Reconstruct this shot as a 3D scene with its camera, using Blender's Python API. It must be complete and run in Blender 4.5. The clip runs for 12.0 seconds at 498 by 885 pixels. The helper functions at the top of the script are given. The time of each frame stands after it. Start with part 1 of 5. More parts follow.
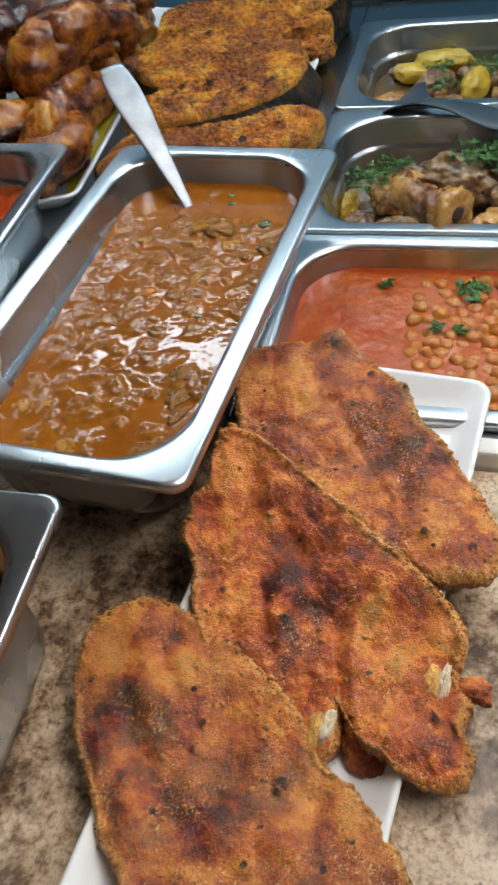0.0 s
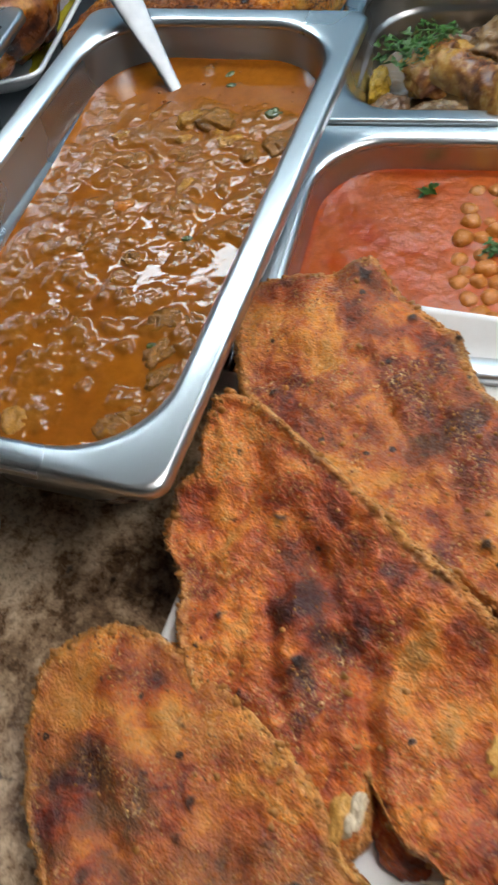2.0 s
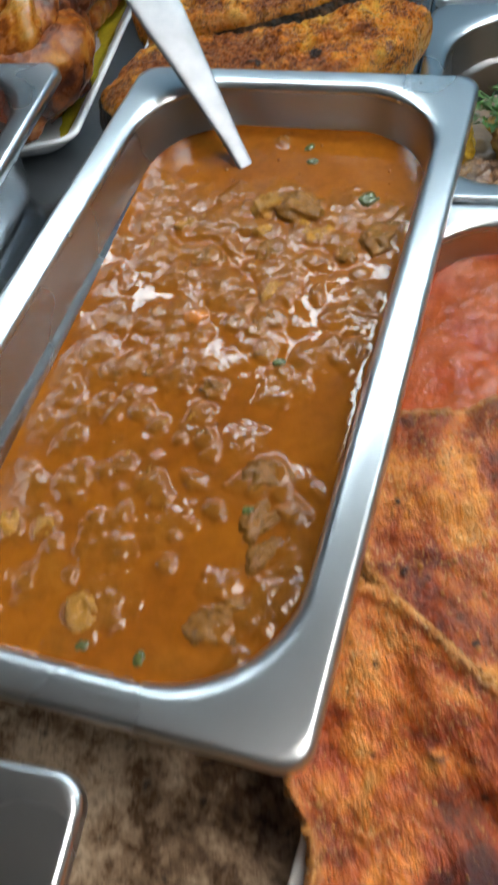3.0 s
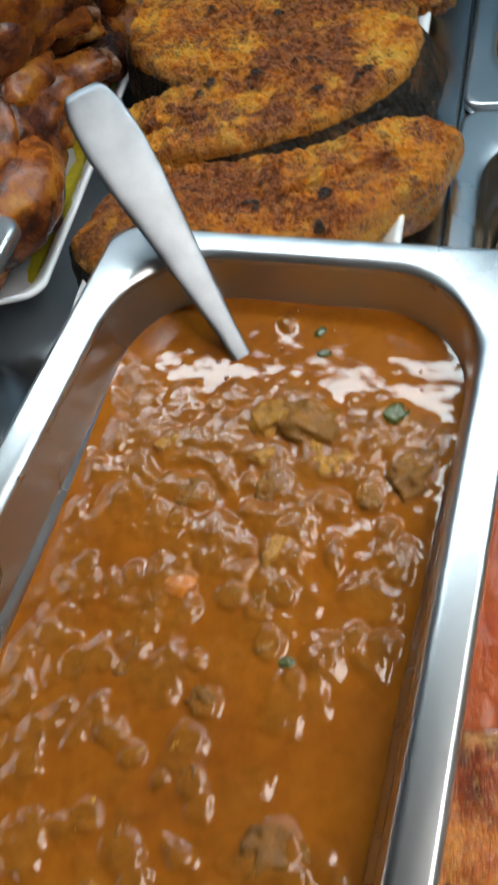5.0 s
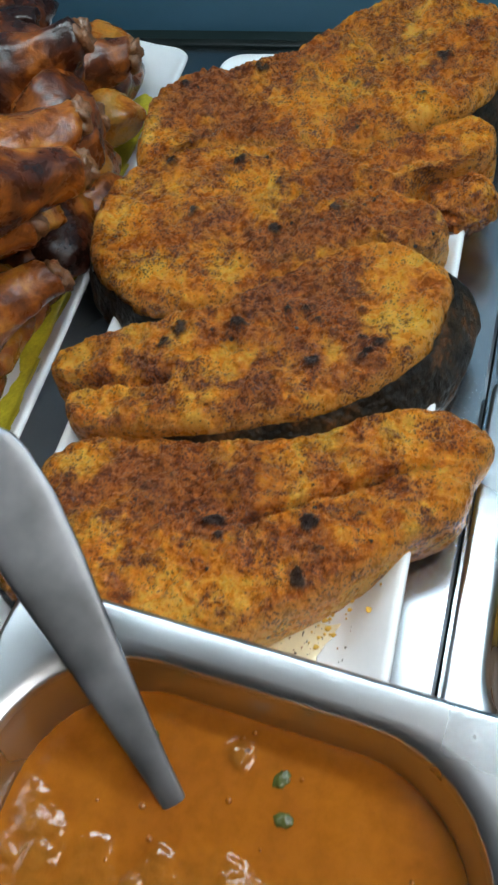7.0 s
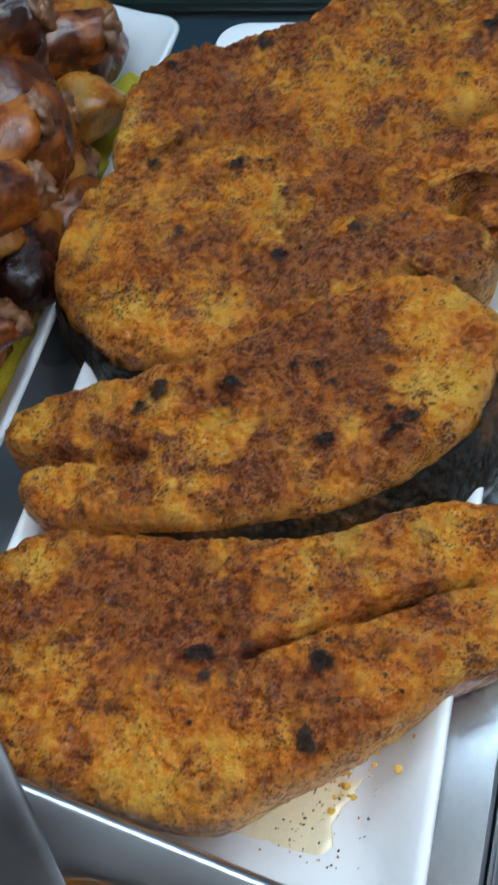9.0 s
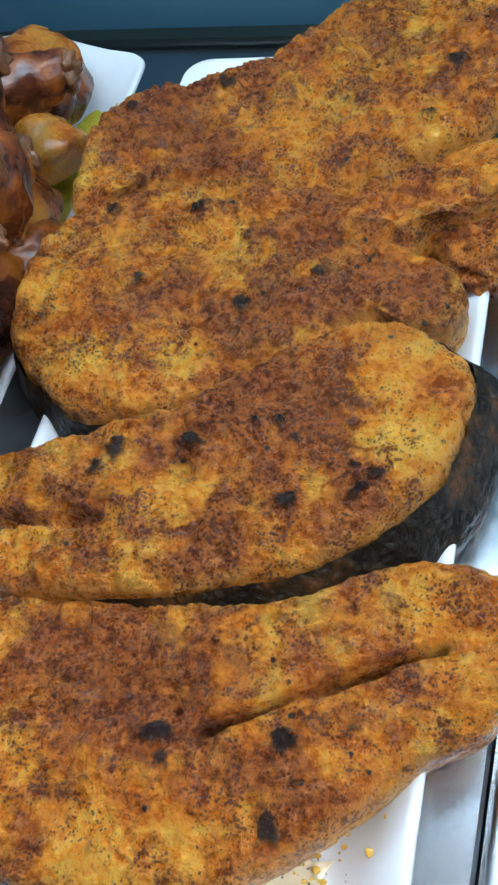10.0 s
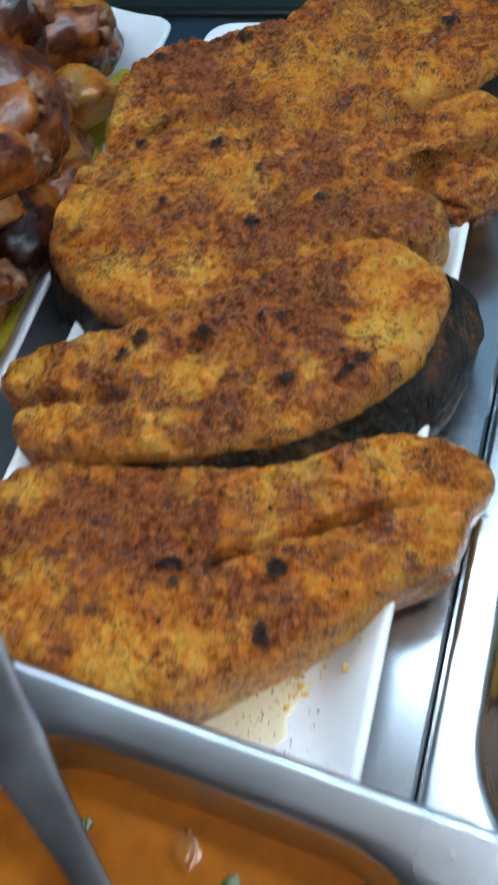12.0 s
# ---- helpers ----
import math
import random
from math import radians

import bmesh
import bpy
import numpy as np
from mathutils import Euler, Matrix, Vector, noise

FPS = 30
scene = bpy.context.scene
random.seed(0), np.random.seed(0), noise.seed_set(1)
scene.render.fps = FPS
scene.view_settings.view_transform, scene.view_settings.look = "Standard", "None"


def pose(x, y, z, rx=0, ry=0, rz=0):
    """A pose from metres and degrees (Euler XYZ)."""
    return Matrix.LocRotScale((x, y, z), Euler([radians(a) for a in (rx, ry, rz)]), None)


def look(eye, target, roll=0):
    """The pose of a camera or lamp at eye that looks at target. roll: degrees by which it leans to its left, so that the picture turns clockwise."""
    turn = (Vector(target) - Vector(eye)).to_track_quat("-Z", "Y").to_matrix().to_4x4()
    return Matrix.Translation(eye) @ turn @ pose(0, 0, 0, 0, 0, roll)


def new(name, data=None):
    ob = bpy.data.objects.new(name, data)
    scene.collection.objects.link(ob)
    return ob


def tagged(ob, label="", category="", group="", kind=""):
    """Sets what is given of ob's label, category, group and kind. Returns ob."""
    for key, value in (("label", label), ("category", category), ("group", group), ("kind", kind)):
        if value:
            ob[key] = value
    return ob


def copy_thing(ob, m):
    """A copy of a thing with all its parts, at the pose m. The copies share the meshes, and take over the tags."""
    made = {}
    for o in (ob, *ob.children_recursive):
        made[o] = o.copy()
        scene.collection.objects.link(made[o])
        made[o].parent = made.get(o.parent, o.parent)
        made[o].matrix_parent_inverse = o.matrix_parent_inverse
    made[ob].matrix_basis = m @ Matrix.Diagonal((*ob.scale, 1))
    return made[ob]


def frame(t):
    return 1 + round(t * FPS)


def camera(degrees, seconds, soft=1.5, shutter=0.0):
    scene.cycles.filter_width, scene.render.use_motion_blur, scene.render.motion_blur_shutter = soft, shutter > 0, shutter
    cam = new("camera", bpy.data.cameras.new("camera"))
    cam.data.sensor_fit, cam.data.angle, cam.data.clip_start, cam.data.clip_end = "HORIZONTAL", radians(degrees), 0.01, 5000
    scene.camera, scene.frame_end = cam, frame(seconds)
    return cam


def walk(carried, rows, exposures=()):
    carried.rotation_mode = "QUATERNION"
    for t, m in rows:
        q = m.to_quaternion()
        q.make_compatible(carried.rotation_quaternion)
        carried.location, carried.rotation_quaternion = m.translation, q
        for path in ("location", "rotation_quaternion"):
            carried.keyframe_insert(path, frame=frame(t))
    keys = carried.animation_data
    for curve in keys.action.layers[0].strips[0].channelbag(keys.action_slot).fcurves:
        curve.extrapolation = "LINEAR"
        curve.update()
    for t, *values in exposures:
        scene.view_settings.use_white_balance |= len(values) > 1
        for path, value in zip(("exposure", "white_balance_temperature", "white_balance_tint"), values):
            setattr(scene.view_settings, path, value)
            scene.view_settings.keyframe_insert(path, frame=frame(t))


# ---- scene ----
cam = camera(33.0, 12.0, soft=2.4, shutter=0.5)
PATH = [
    (0, (0.3021, 0.2889, 1.3271), (0.1135, 0.7150, 0.8048), -13.50),
    (0.5, (0.3058, 0.3211, 1.3130), (0.1290, 0.7369, 0.7783), -14.26),
    (1, (0.3141, 0.3439, 1.2991), (0.1407, 0.7512, 0.7568), -15.58),
    (1.5, (0.2947, 0.3579, 1.2739), (0.1154, 0.7392, 0.7149), -16.36),
    (2, (0.2699, 0.3900, 1.2596), (0.0817, 0.7435, 0.6855), -16.95),
    (2.5, (0.2296, 0.4265, 1.2501), (0.0331, 0.7667, 0.6708), -19.04),
    (3, (0.1913, 0.4780, 1.2425), (0.0125, 0.8351, 0.6676), -16.34),
    (3.2, (0.1869, 0.4995, 1.2453), (0.0078, 0.8590, 0.6720), -17.28),
    (4.8, (0.1686, 0.5929, 1.2342), (-0.0265, 0.9449, 0.6615), -20.94),
    (5, (0.1666, 0.6138, 1.2340), (-0.0257, 0.9644, 0.6594), -19.40),
    (5.5, (0.1557, 0.6788, 1.2283), (-0.0471, 1.0306, 0.6582), -17.55),
    (6, (0.1520, 0.7347, 1.2356), (-0.0407, 1.0868, 0.6621), -14.70),
    (6.5, (0.1521, 0.7671, 1.2350), (-0.0623, 1.1101, 0.6636), -17.95),
    (7, (0.1427, 0.7958, 1.2365), (-0.0551, 1.1363, 0.6577), -16.78),
    (7.2, (0.1409, 0.8083, 1.2323), (-0.0554, 1.1411, 0.6486), -16.75),
    (8.8, (0.1200, 0.8716, 1.1973), (-0.0896, 1.1672, 0.5984), -20.99),
    (9, (0.1232, 0.8740, 1.1982), (-0.0878, 1.1773, 0.6037), -21.22),
    (9.5, (0.1266, 0.8848, 1.1930), (-0.0851, 1.2002, 0.6051), -21.32),
    (10, (0.1303, 0.8946, 1.1909), (-0.0843, 1.2104, 0.6042), -21.92),
    (10.5, (0.1271, 0.8984, 1.1877), (-0.0870, 1.2094, 0.5983), -21.63),
    (11, (0.1230, 0.9030, 1.1873), (-0.0944, 1.2073, 0.5956), -22.26),
    (11.5, (0.1324, 0.8912, 1.1950), (-0.0798, 1.2018, 0.6046), -21.75),
    (12, (0.1490, 0.8389, 1.2082), (-0.0669, 1.1552, 0.6222), -20.15),
]
EXPOSURES = [(0, -0.03, 6650, 10), (1, -0.05, 6650, 10), (1.5, -0.13, 6650, 10), (2, -0.06, 6650, 10), (2.6, 0.06, 6700, 10), (3.2, 0.03, 6700, 10), (5, -0.1, 6800, 10), (5.6, -0.16, 6800, 10), (6.5, -0.04, 6700, 10), (7.2, -0.08, 6500, 10), (8.8, -0.2, 5950, 10), (9.2, -0.12, 5900, 10), (9.8, 0.2, 5850, 10), (11, 0.32, 5750, 10), (11.5, 0.38, 5700, 10), (12, -0.04, 5850, 10)]
walk(cam, [(t, look(eye, target, roll)) for t, eye, target, roll in PATH], EXPOSURES)

# ---- world and lights ----
world = bpy.data.worlds.new("world")
world.use_nodes = True
world.node_tree.nodes["Background"].inputs[0].default_value = (0.6, 0.7, 0.8, 1)
world.node_tree.nodes["Background"].inputs[1].default_value = 0.05
scene.world = world
STRIP_LIGHT, FILL_LIGHT = 19.5, 15.0


# ---- mesh helpers ----
def mesh_ob(name, verts, faces, material, parent=None, smooth=True, label="", attributes=None):
    me = bpy.data.meshes.new(name)
    me.from_pydata([tuple(v) for v in verts], [], [tuple(f) for f in faces])
    if smooth:
        me.polygons.foreach_set("use_smooth", [True] * len(me.polygons))
    for key, values in (attributes or {}).items():
        me.attributes.new(key, "FLOAT", "POINT").data.foreach_set("value", list(values))
    me.materials.append(material)
    me.update()
    ob = new(name, me)
    if parent:
        ob.parent = parent
    if label:
        ob["label"] = label
    return ob


def part(name, bm, material, parent, label="", smooth=False):
    me = bpy.data.meshes.new(name)
    bm.to_mesh(me)
    bm.free()
    if smooth:
        me.polygons.foreach_set("use_smooth", [True] * len(me.polygons))
    me.materials.append(material)
    ob = new(name, me)
    ob.parent = parent
    if label:
        ob["label"] = label
    return ob


def box_bm(lo, hi, bevel=0.0, segments=2):
    bm = bmesh.new()
    size = [b - a for a, b in zip(lo, hi)]
    mid = [(a + b) / 2 for a, b in zip(lo, hi)]
    bmesh.ops.create_cube(bm, size=1, matrix=Matrix.Translation(mid) @ Matrix.Diagonal((*size, 1)))
    if bevel:
        bmesh.ops.bevel(bm, geom=bm.edges[:], offset=bevel, segments=segments, affect="EDGES", profile=0.5)
    return bm


def empty(name, m=None):
    ob = new(name)
    ob.empty_display_size = 0.05
    if m is not None:
        ob.matrix_world = m
    return ob


def rounded_rect(hx, hy, r, z, n=9, side=6):
    """A closed ring of points round a rectangle with round corners."""
    pts = []
    corners = [(hx - r, hy - r, 0), (-hx + r, hy - r, 90), (-hx + r, -hy + r, 180), (hx - r, -hy + r, 270)]
    for k, (cx, cy, a0) in enumerate(corners):
        for i in range(n):
            a = radians(a0 + 90 * i / (n - 1))
            pts.append((cx + r * math.cos(a), cy + r * math.sin(a), z))
        nx, ny, a1 = corners[(k + 1) % 4]
        p, a = pts[-1], radians(a1)
        q = (nx + r * math.cos(a), ny + r * math.sin(a), z)
        for i in range(1, side):
            f = i / side
            pts.append((p[0] + (q[0] - p[0]) * f, p[1] + (q[1] - p[1]) * f, z))
    return pts


def loft(rings, cap_first=False, cap_last=False, closed=False):
    n = len(rings[0])
    verts = [p for ring in rings for p in ring]
    faces = []
    for k in range(len(rings) - (0 if closed else 1)):
        a, b = k * n, ((k + 1) % len(rings)) * n
        for i in range(n):
            j = (i + 1) % n
            faces.append((a + i, a + j, b + j, b + i))
    if cap_first:
        faces.append(tuple(range(n - 1, -1, -1)))
    if cap_last:
        a = (len(rings) - 1) * n
        faces.append(tuple(range(a, a + n)))
    return verts, faces


def closed_curve(points, count):
    """A smooth closed curve through a few control points, at even steps of length."""
    p = np.array(points, float)
    n, out = len(p), []
    for i in range(n):
        a, b, c, d = p[i - 1], p[i], p[(i + 1) % n], p[(i + 2) % n]
        for s in np.linspace(0, 1, 24, endpoint=False):
            out.append(0.5 * ((2 * b) + (c - a) * s + (2 * a - 5 * b + 4 * c - d) * s ** 2 + (3 * b - a - 3 * c + d) * s ** 3))
    out = np.array(out)
    step = np.linalg.norm(np.roll(out, -1, 0) - out, axis=1)
    at = np.concatenate(([0], np.cumsum(step)))
    loop = np.vstack((out, out[:1]))
    want = np.linspace(0, at[-1], count, endpoint=False)
    return np.stack([np.interp(want, at, loop[:, k]) for k in (0, 1)], 1)


def fbm(x, y, z, octaves=4):
    return noise.fractal(Vector((x, y, z)), 0.8, 2.1, octaves)


# ---- materials ----
def nodes_of(name):
    m = bpy.data.materials.new(name)
    m.use_nodes = True
    return m, m.node_tree, m.node_tree.nodes["Principled BSDF"]


def node(tree, kind, **inputs):
    n = tree.nodes.new(kind)
    for key, value in inputs.items():
        n.inputs[key.replace("_", " ")].default_value = value
    return n


def coords(tree, shift=True):
    """Object coordinates, moved by a random step for each object."""
    tc = tree.nodes.new("ShaderNodeTexCoord")
    if not shift:
        return tc.outputs["Object"]
    info = tree.nodes.new("ShaderNodeObjectInfo")
    add = tree.nodes.new("ShaderNodeVectorMath")
    add.operation = "ADD"
    mul = tree.nodes.new("ShaderNodeMath")
    mul.operation = "MULTIPLY"
    mul.inputs[1].default_value = 7.0
    tree.links.new(info.outputs["Random"], mul.inputs[0])
    tree.links.new(tc.outputs["Object"], add.inputs[0])
    tree.links.new(mul.outputs[0], add.inputs[1])
    return add.outputs[0]


def noise_tex(tree, vec, scale, detail=4.0, rough=0.6, distort=0.0):
    n = node(tree, "ShaderNodeTexNoise", Scale=scale, Detail=detail, Roughness=rough, Distortion=distort)
    tree.links.new(vec, n.inputs["Vector"])
    return n.outputs[0]


def ramp(tree, fac, stops, smooth=False):
    r = tree.nodes.new("ShaderNodeValToRGB")
    e = r.color_ramp.elements
    while len(e) < len(stops):
        e.new(0.5)
    for k, (at, c) in enumerate(stops):
        e[k].position = at
        e[k].color = (*c, 1) if len(c) == 3 else c
    if smooth:
        r.color_ramp.interpolation = "EASE"
    tree.links.new(fac, r.inputs[0])
    return r.outputs[0]


def math_node(tree, op, a, b=None, c=None):
    n = tree.nodes.new("ShaderNodeMath")
    n.operation = op
    for k, v in enumerate((a, b, c)):
        if v is None:
            continue
        if isinstance(v, (int, float)):
            n.inputs[k].default_value = v
        else:
            tree.links.new(v, n.inputs[k])
    return n.outputs[0]


def mix(tree, fac, a, b, kind="MIX"):
    n = tree.nodes.new("ShaderNodeMix")
    n.data_type, n.blend_type = "RGBA", kind
    for k, v in ((0, fac), (6, a), (7, b)):
        if isinstance(v, (int, float)):
            n.inputs[k].default_value = v
        elif isinstance(v, tuple):
            n.inputs[k].default_value = (*v, 1)
        else:
            tree.links.new(v, n.inputs[k])
    return n.outputs[2]


def attribute(tree, name):
    a = tree.nodes.new("ShaderNodeAttribute")
    a.attribute_name = name
    return a.outputs["Fac"]


def bump(tree, bsdf, height, distance, strength=1.0, into="Normal"):
    b = node(tree, "ShaderNodeBump", Strength=strength, Distance=distance)
    tree.links.new(height, b.inputs["Height"])
    tree.links.new(b.outputs[0], bsdf.inputs[into])


def simple(name, color, rough, metal=0.0, vary=0.15, scale=40.0, relief=0.0, coat=0.0, ior=1.5):
    """One substance: its colour in two scales of variation, its gloss and its fine relief."""
    m, tree, b = nodes_of(name)
    vec = coords(tree)
    n1, n2 = noise_tex(tree, vec, scale), noise_tex(tree, vec, scale * 9)
    f = math_node(tree, "ADD", math_node(tree, "MULTIPLY", n1, 0.6), math_node(tree, "MULTIPLY", n2, 0.4))
    lo, hi = tuple(c * (1 - vary) for c in color), tuple(min(1, c * (1 + vary)) for c in color)
    tree.links.new(ramp(tree, f, [(0.3, lo), (0.7, hi)]), b.inputs["Base Color"])
    r = ramp(tree, n1, [(0.3, (rough * 0.8,) * 3), (0.7, (min(1, rough * 1.25),) * 3)])
    tree.links.new(r, b.inputs["Roughness"])
    b.inputs["Metallic"].default_value, b.inputs["Coat Weight"].default_value = metal, coat
    b.inputs["IOR"].default_value = ior
    b.inputs["Coat Roughness"].default_value = 0.08
    if relief:
        bump(tree, b, n2, relief)
    return m


def brushed_steel(name, color, rough, stain=0.93, spread=9.0):
    m, tree, b = nodes_of(name)
    vec = coords(tree)
    stretch = node(tree, "ShaderNodeMapping", Scale=(1.0, 14.0, 14.0))
    tree.links.new(vec, stretch.inputs["Vector"])
    fine = noise_tex(tree, stretch.outputs[0], 160.0, 3.0)
    smear = noise_tex(tree, vec, spread, 3.0, 0.5)
    tree.links.new(ramp(tree, smear, [(0.3, tuple(c * stain for c in color)), (0.7, color)]), b.inputs["Base Color"])
    tree.links.new(ramp(tree, smear, [(0.3, (rough * 0.9,) * 3), (0.7, (rough * 1.15,) * 3)]), b.inputs["Roughness"])
    b.inputs["Metallic"].default_value = 1.0
    bump(tree, b, fine, 0.00006, 0.5)
    return m


def granite_material():
    m, tree, b = nodes_of("granite")
    vec = coords(tree, False)
    big = noise_tex(tree, vec, 11.0, 4.0, 0.6, 0.2)
    mid = noise_tex(tree, vec, 75.0, 6.0, 0.72, 0.2)
    fine = noise_tex(tree, vec, 330.0, 4.0, 0.7)
    f = math_node(tree, "ADD", math_node(tree, "MULTIPLY", big, 0.45), math_node(tree, "MULTIPLY", mid, 0.55))
    base = ramp(tree, f, [(0.36, (0.045, 0.028, 0.02)), (0.45, (0.21, 0.13, 0.075)), (0.51, (0.49, 0.355, 0.235)), (0.58, (0.72, 0.58, 0.42)), (0.68, (0.36, 0.27, 0.19))])
    grains = ramp(tree, fine, [(0.38, (0.35, 0.3, 0.27)), (0.5, (0.9, 0.88, 0.85)), (0.66, (1.0, 1.0, 1.0))])
    col = mix(tree, 0.75, base, grains, "MULTIPLY")
    dark = ramp(tree, noise_tex(tree, vec, 90.0, 4.0, 0.6, 0.3), [(0.63, (0, 0, 0)), (0.7, (1, 1, 1))])
    tree.links.new(mix(tree, math_node(tree, "MULTIPLY", dark, 0.8), col, (0.02, 0.017, 0.015)), b.inputs["Base Color"])
    tree.links.new(ramp(tree, mid, [(0.3, (0.22,) * 3), (0.7, (0.36,) * 3)]), b.inputs["Roughness"])
    return m


def fried_crust(name, stops, grain, edge, char, dust, rough=0.5, patch=28.0, grain_amount=0.5, dusty=0.5, speckled=0.8, patchy=0.55, coat=0.0, relief=0.004, pepper=330.0):
    """Fried, spiced crust: large patches, mottling, crumbs, burnt specks and a golden rim."""
    m, tree, b = nodes_of(name)
    vec = coords(tree)
    n1, n2 = noise_tex(tree, vec, patch, 3.0, 0.55, 0.6), noise_tex(tree, vec, patch * 5, 5.0, 0.65, 0.4)
    n3, n4 = noise_tex(tree, vec, 700.0, 3.0, 0.7), noise_tex(tree, vec, pepper, 4.0, 0.65)
    f = math_node(tree, "ADD", math_node(tree, "MULTIPLY", n1, patchy), math_node(tree, "MULTIPLY", n2, 1 - patchy))
    col = ramp(tree, f, stops)
    speckle = ramp(tree, n4, [(0.41, (0.14, 0.07, 0.05)), (0.455, (0.75, 0.66, 0.6)), (0.52, (1.12, 1.1, 1.06))])
    col = mix(tree, speckled, col, speckle, "MULTIPLY")
    crumbs = math_node(tree, "MULTIPLY", ramp(tree, n3, [(0.56, (0, 0, 0)), (0.68, (1, 1, 1))]), ramp(tree, n1, [(0.35, (0.15,) * 3), (0.6, (grain_amount,) * 3)]))
    col = mix(tree, crumbs, col, grain)
    meal = math_node(tree, "MULTIPLY", ramp(tree, noise_tex(tree, vec, 13.0, 3.0, 0.6), [(0.5, (0, 0, 0)), (0.6, (dusty,) * 3)]), ramp(tree, n4, [(0.4, (0.3,) * 3), (0.55, (1, 1, 1))]))
    col = mix(tree, meal, col, dust)
    rim = math_node(tree, "MULTIPLY", attribute(tree, "edge"), ramp(tree, n2, [(0.3, (0.35,) * 3), (0.6, (1.0,) * 3)]))
    col = mix(tree, rim, col, edge)
    vor = node(tree, "ShaderNodeTexVoronoi", Scale=95.0, Randomness=1.0)
    tree.links.new(vec, vor.inputs["Vector"])
    spot = ramp(tree, vor.outputs["Distance"], [(0.1, (1, 1, 1)), (0.22, (0, 0, 0))])
    some = ramp(tree, noise_tex(tree, vec, 60.0, 2.0), [(0.55, (0, 0, 0)), (0.62, (1, 1, 1))])
    burnt = math_node(tree, "MAXIMUM", math_node(tree, "MULTIPLY", spot, some), attribute(tree, "char"))
    col = mix(tree, math_node(tree, "MULTIPLY", burnt, 0.9), col, char)
    tree.links.new(col, b.inputs["Base Color"])
    tree.links.new(ramp(tree, n2, [(0.35, (rough * 0.7,) * 3), (0.65, (min(1, rough * 1.35),) * 3)]), b.inputs["Roughness"])
    b.inputs["Coat Weight"].default_value, b.inputs["Coat Roughness"].default_value = coat, 0.12
    h = math_node(tree, "ADD", math_node(tree, "MULTIPLY", n4, 0.7), math_node(tree, "MULTIPLY", n3, 0.45))
    bump(tree, b, h, relief, 0.9)
    return m


def cells(tree, vec, scale):
    v = node(tree, "ShaderNodeTexVoronoi", Scale=scale, Randomness=1.0)
    tree.links.new(vec, v.inputs["Vector"])
    return v.outputs["Distance"], v.outputs["Color"]


def added(tree, *terms):
    """The sum of (socket, weight) pairs."""
    total = None
    for socket, weight in terms:
        term = math_node(tree, "MULTIPLY", socket, weight)
        total = term if total is None else math_node(tree, "ADD", total, term)
    return total


def black_white(tree, fac, lo, hi, top=1.0):
    return ramp(tree, fac, [(lo, (0, 0, 0)), (hi, (top,) * 3)])


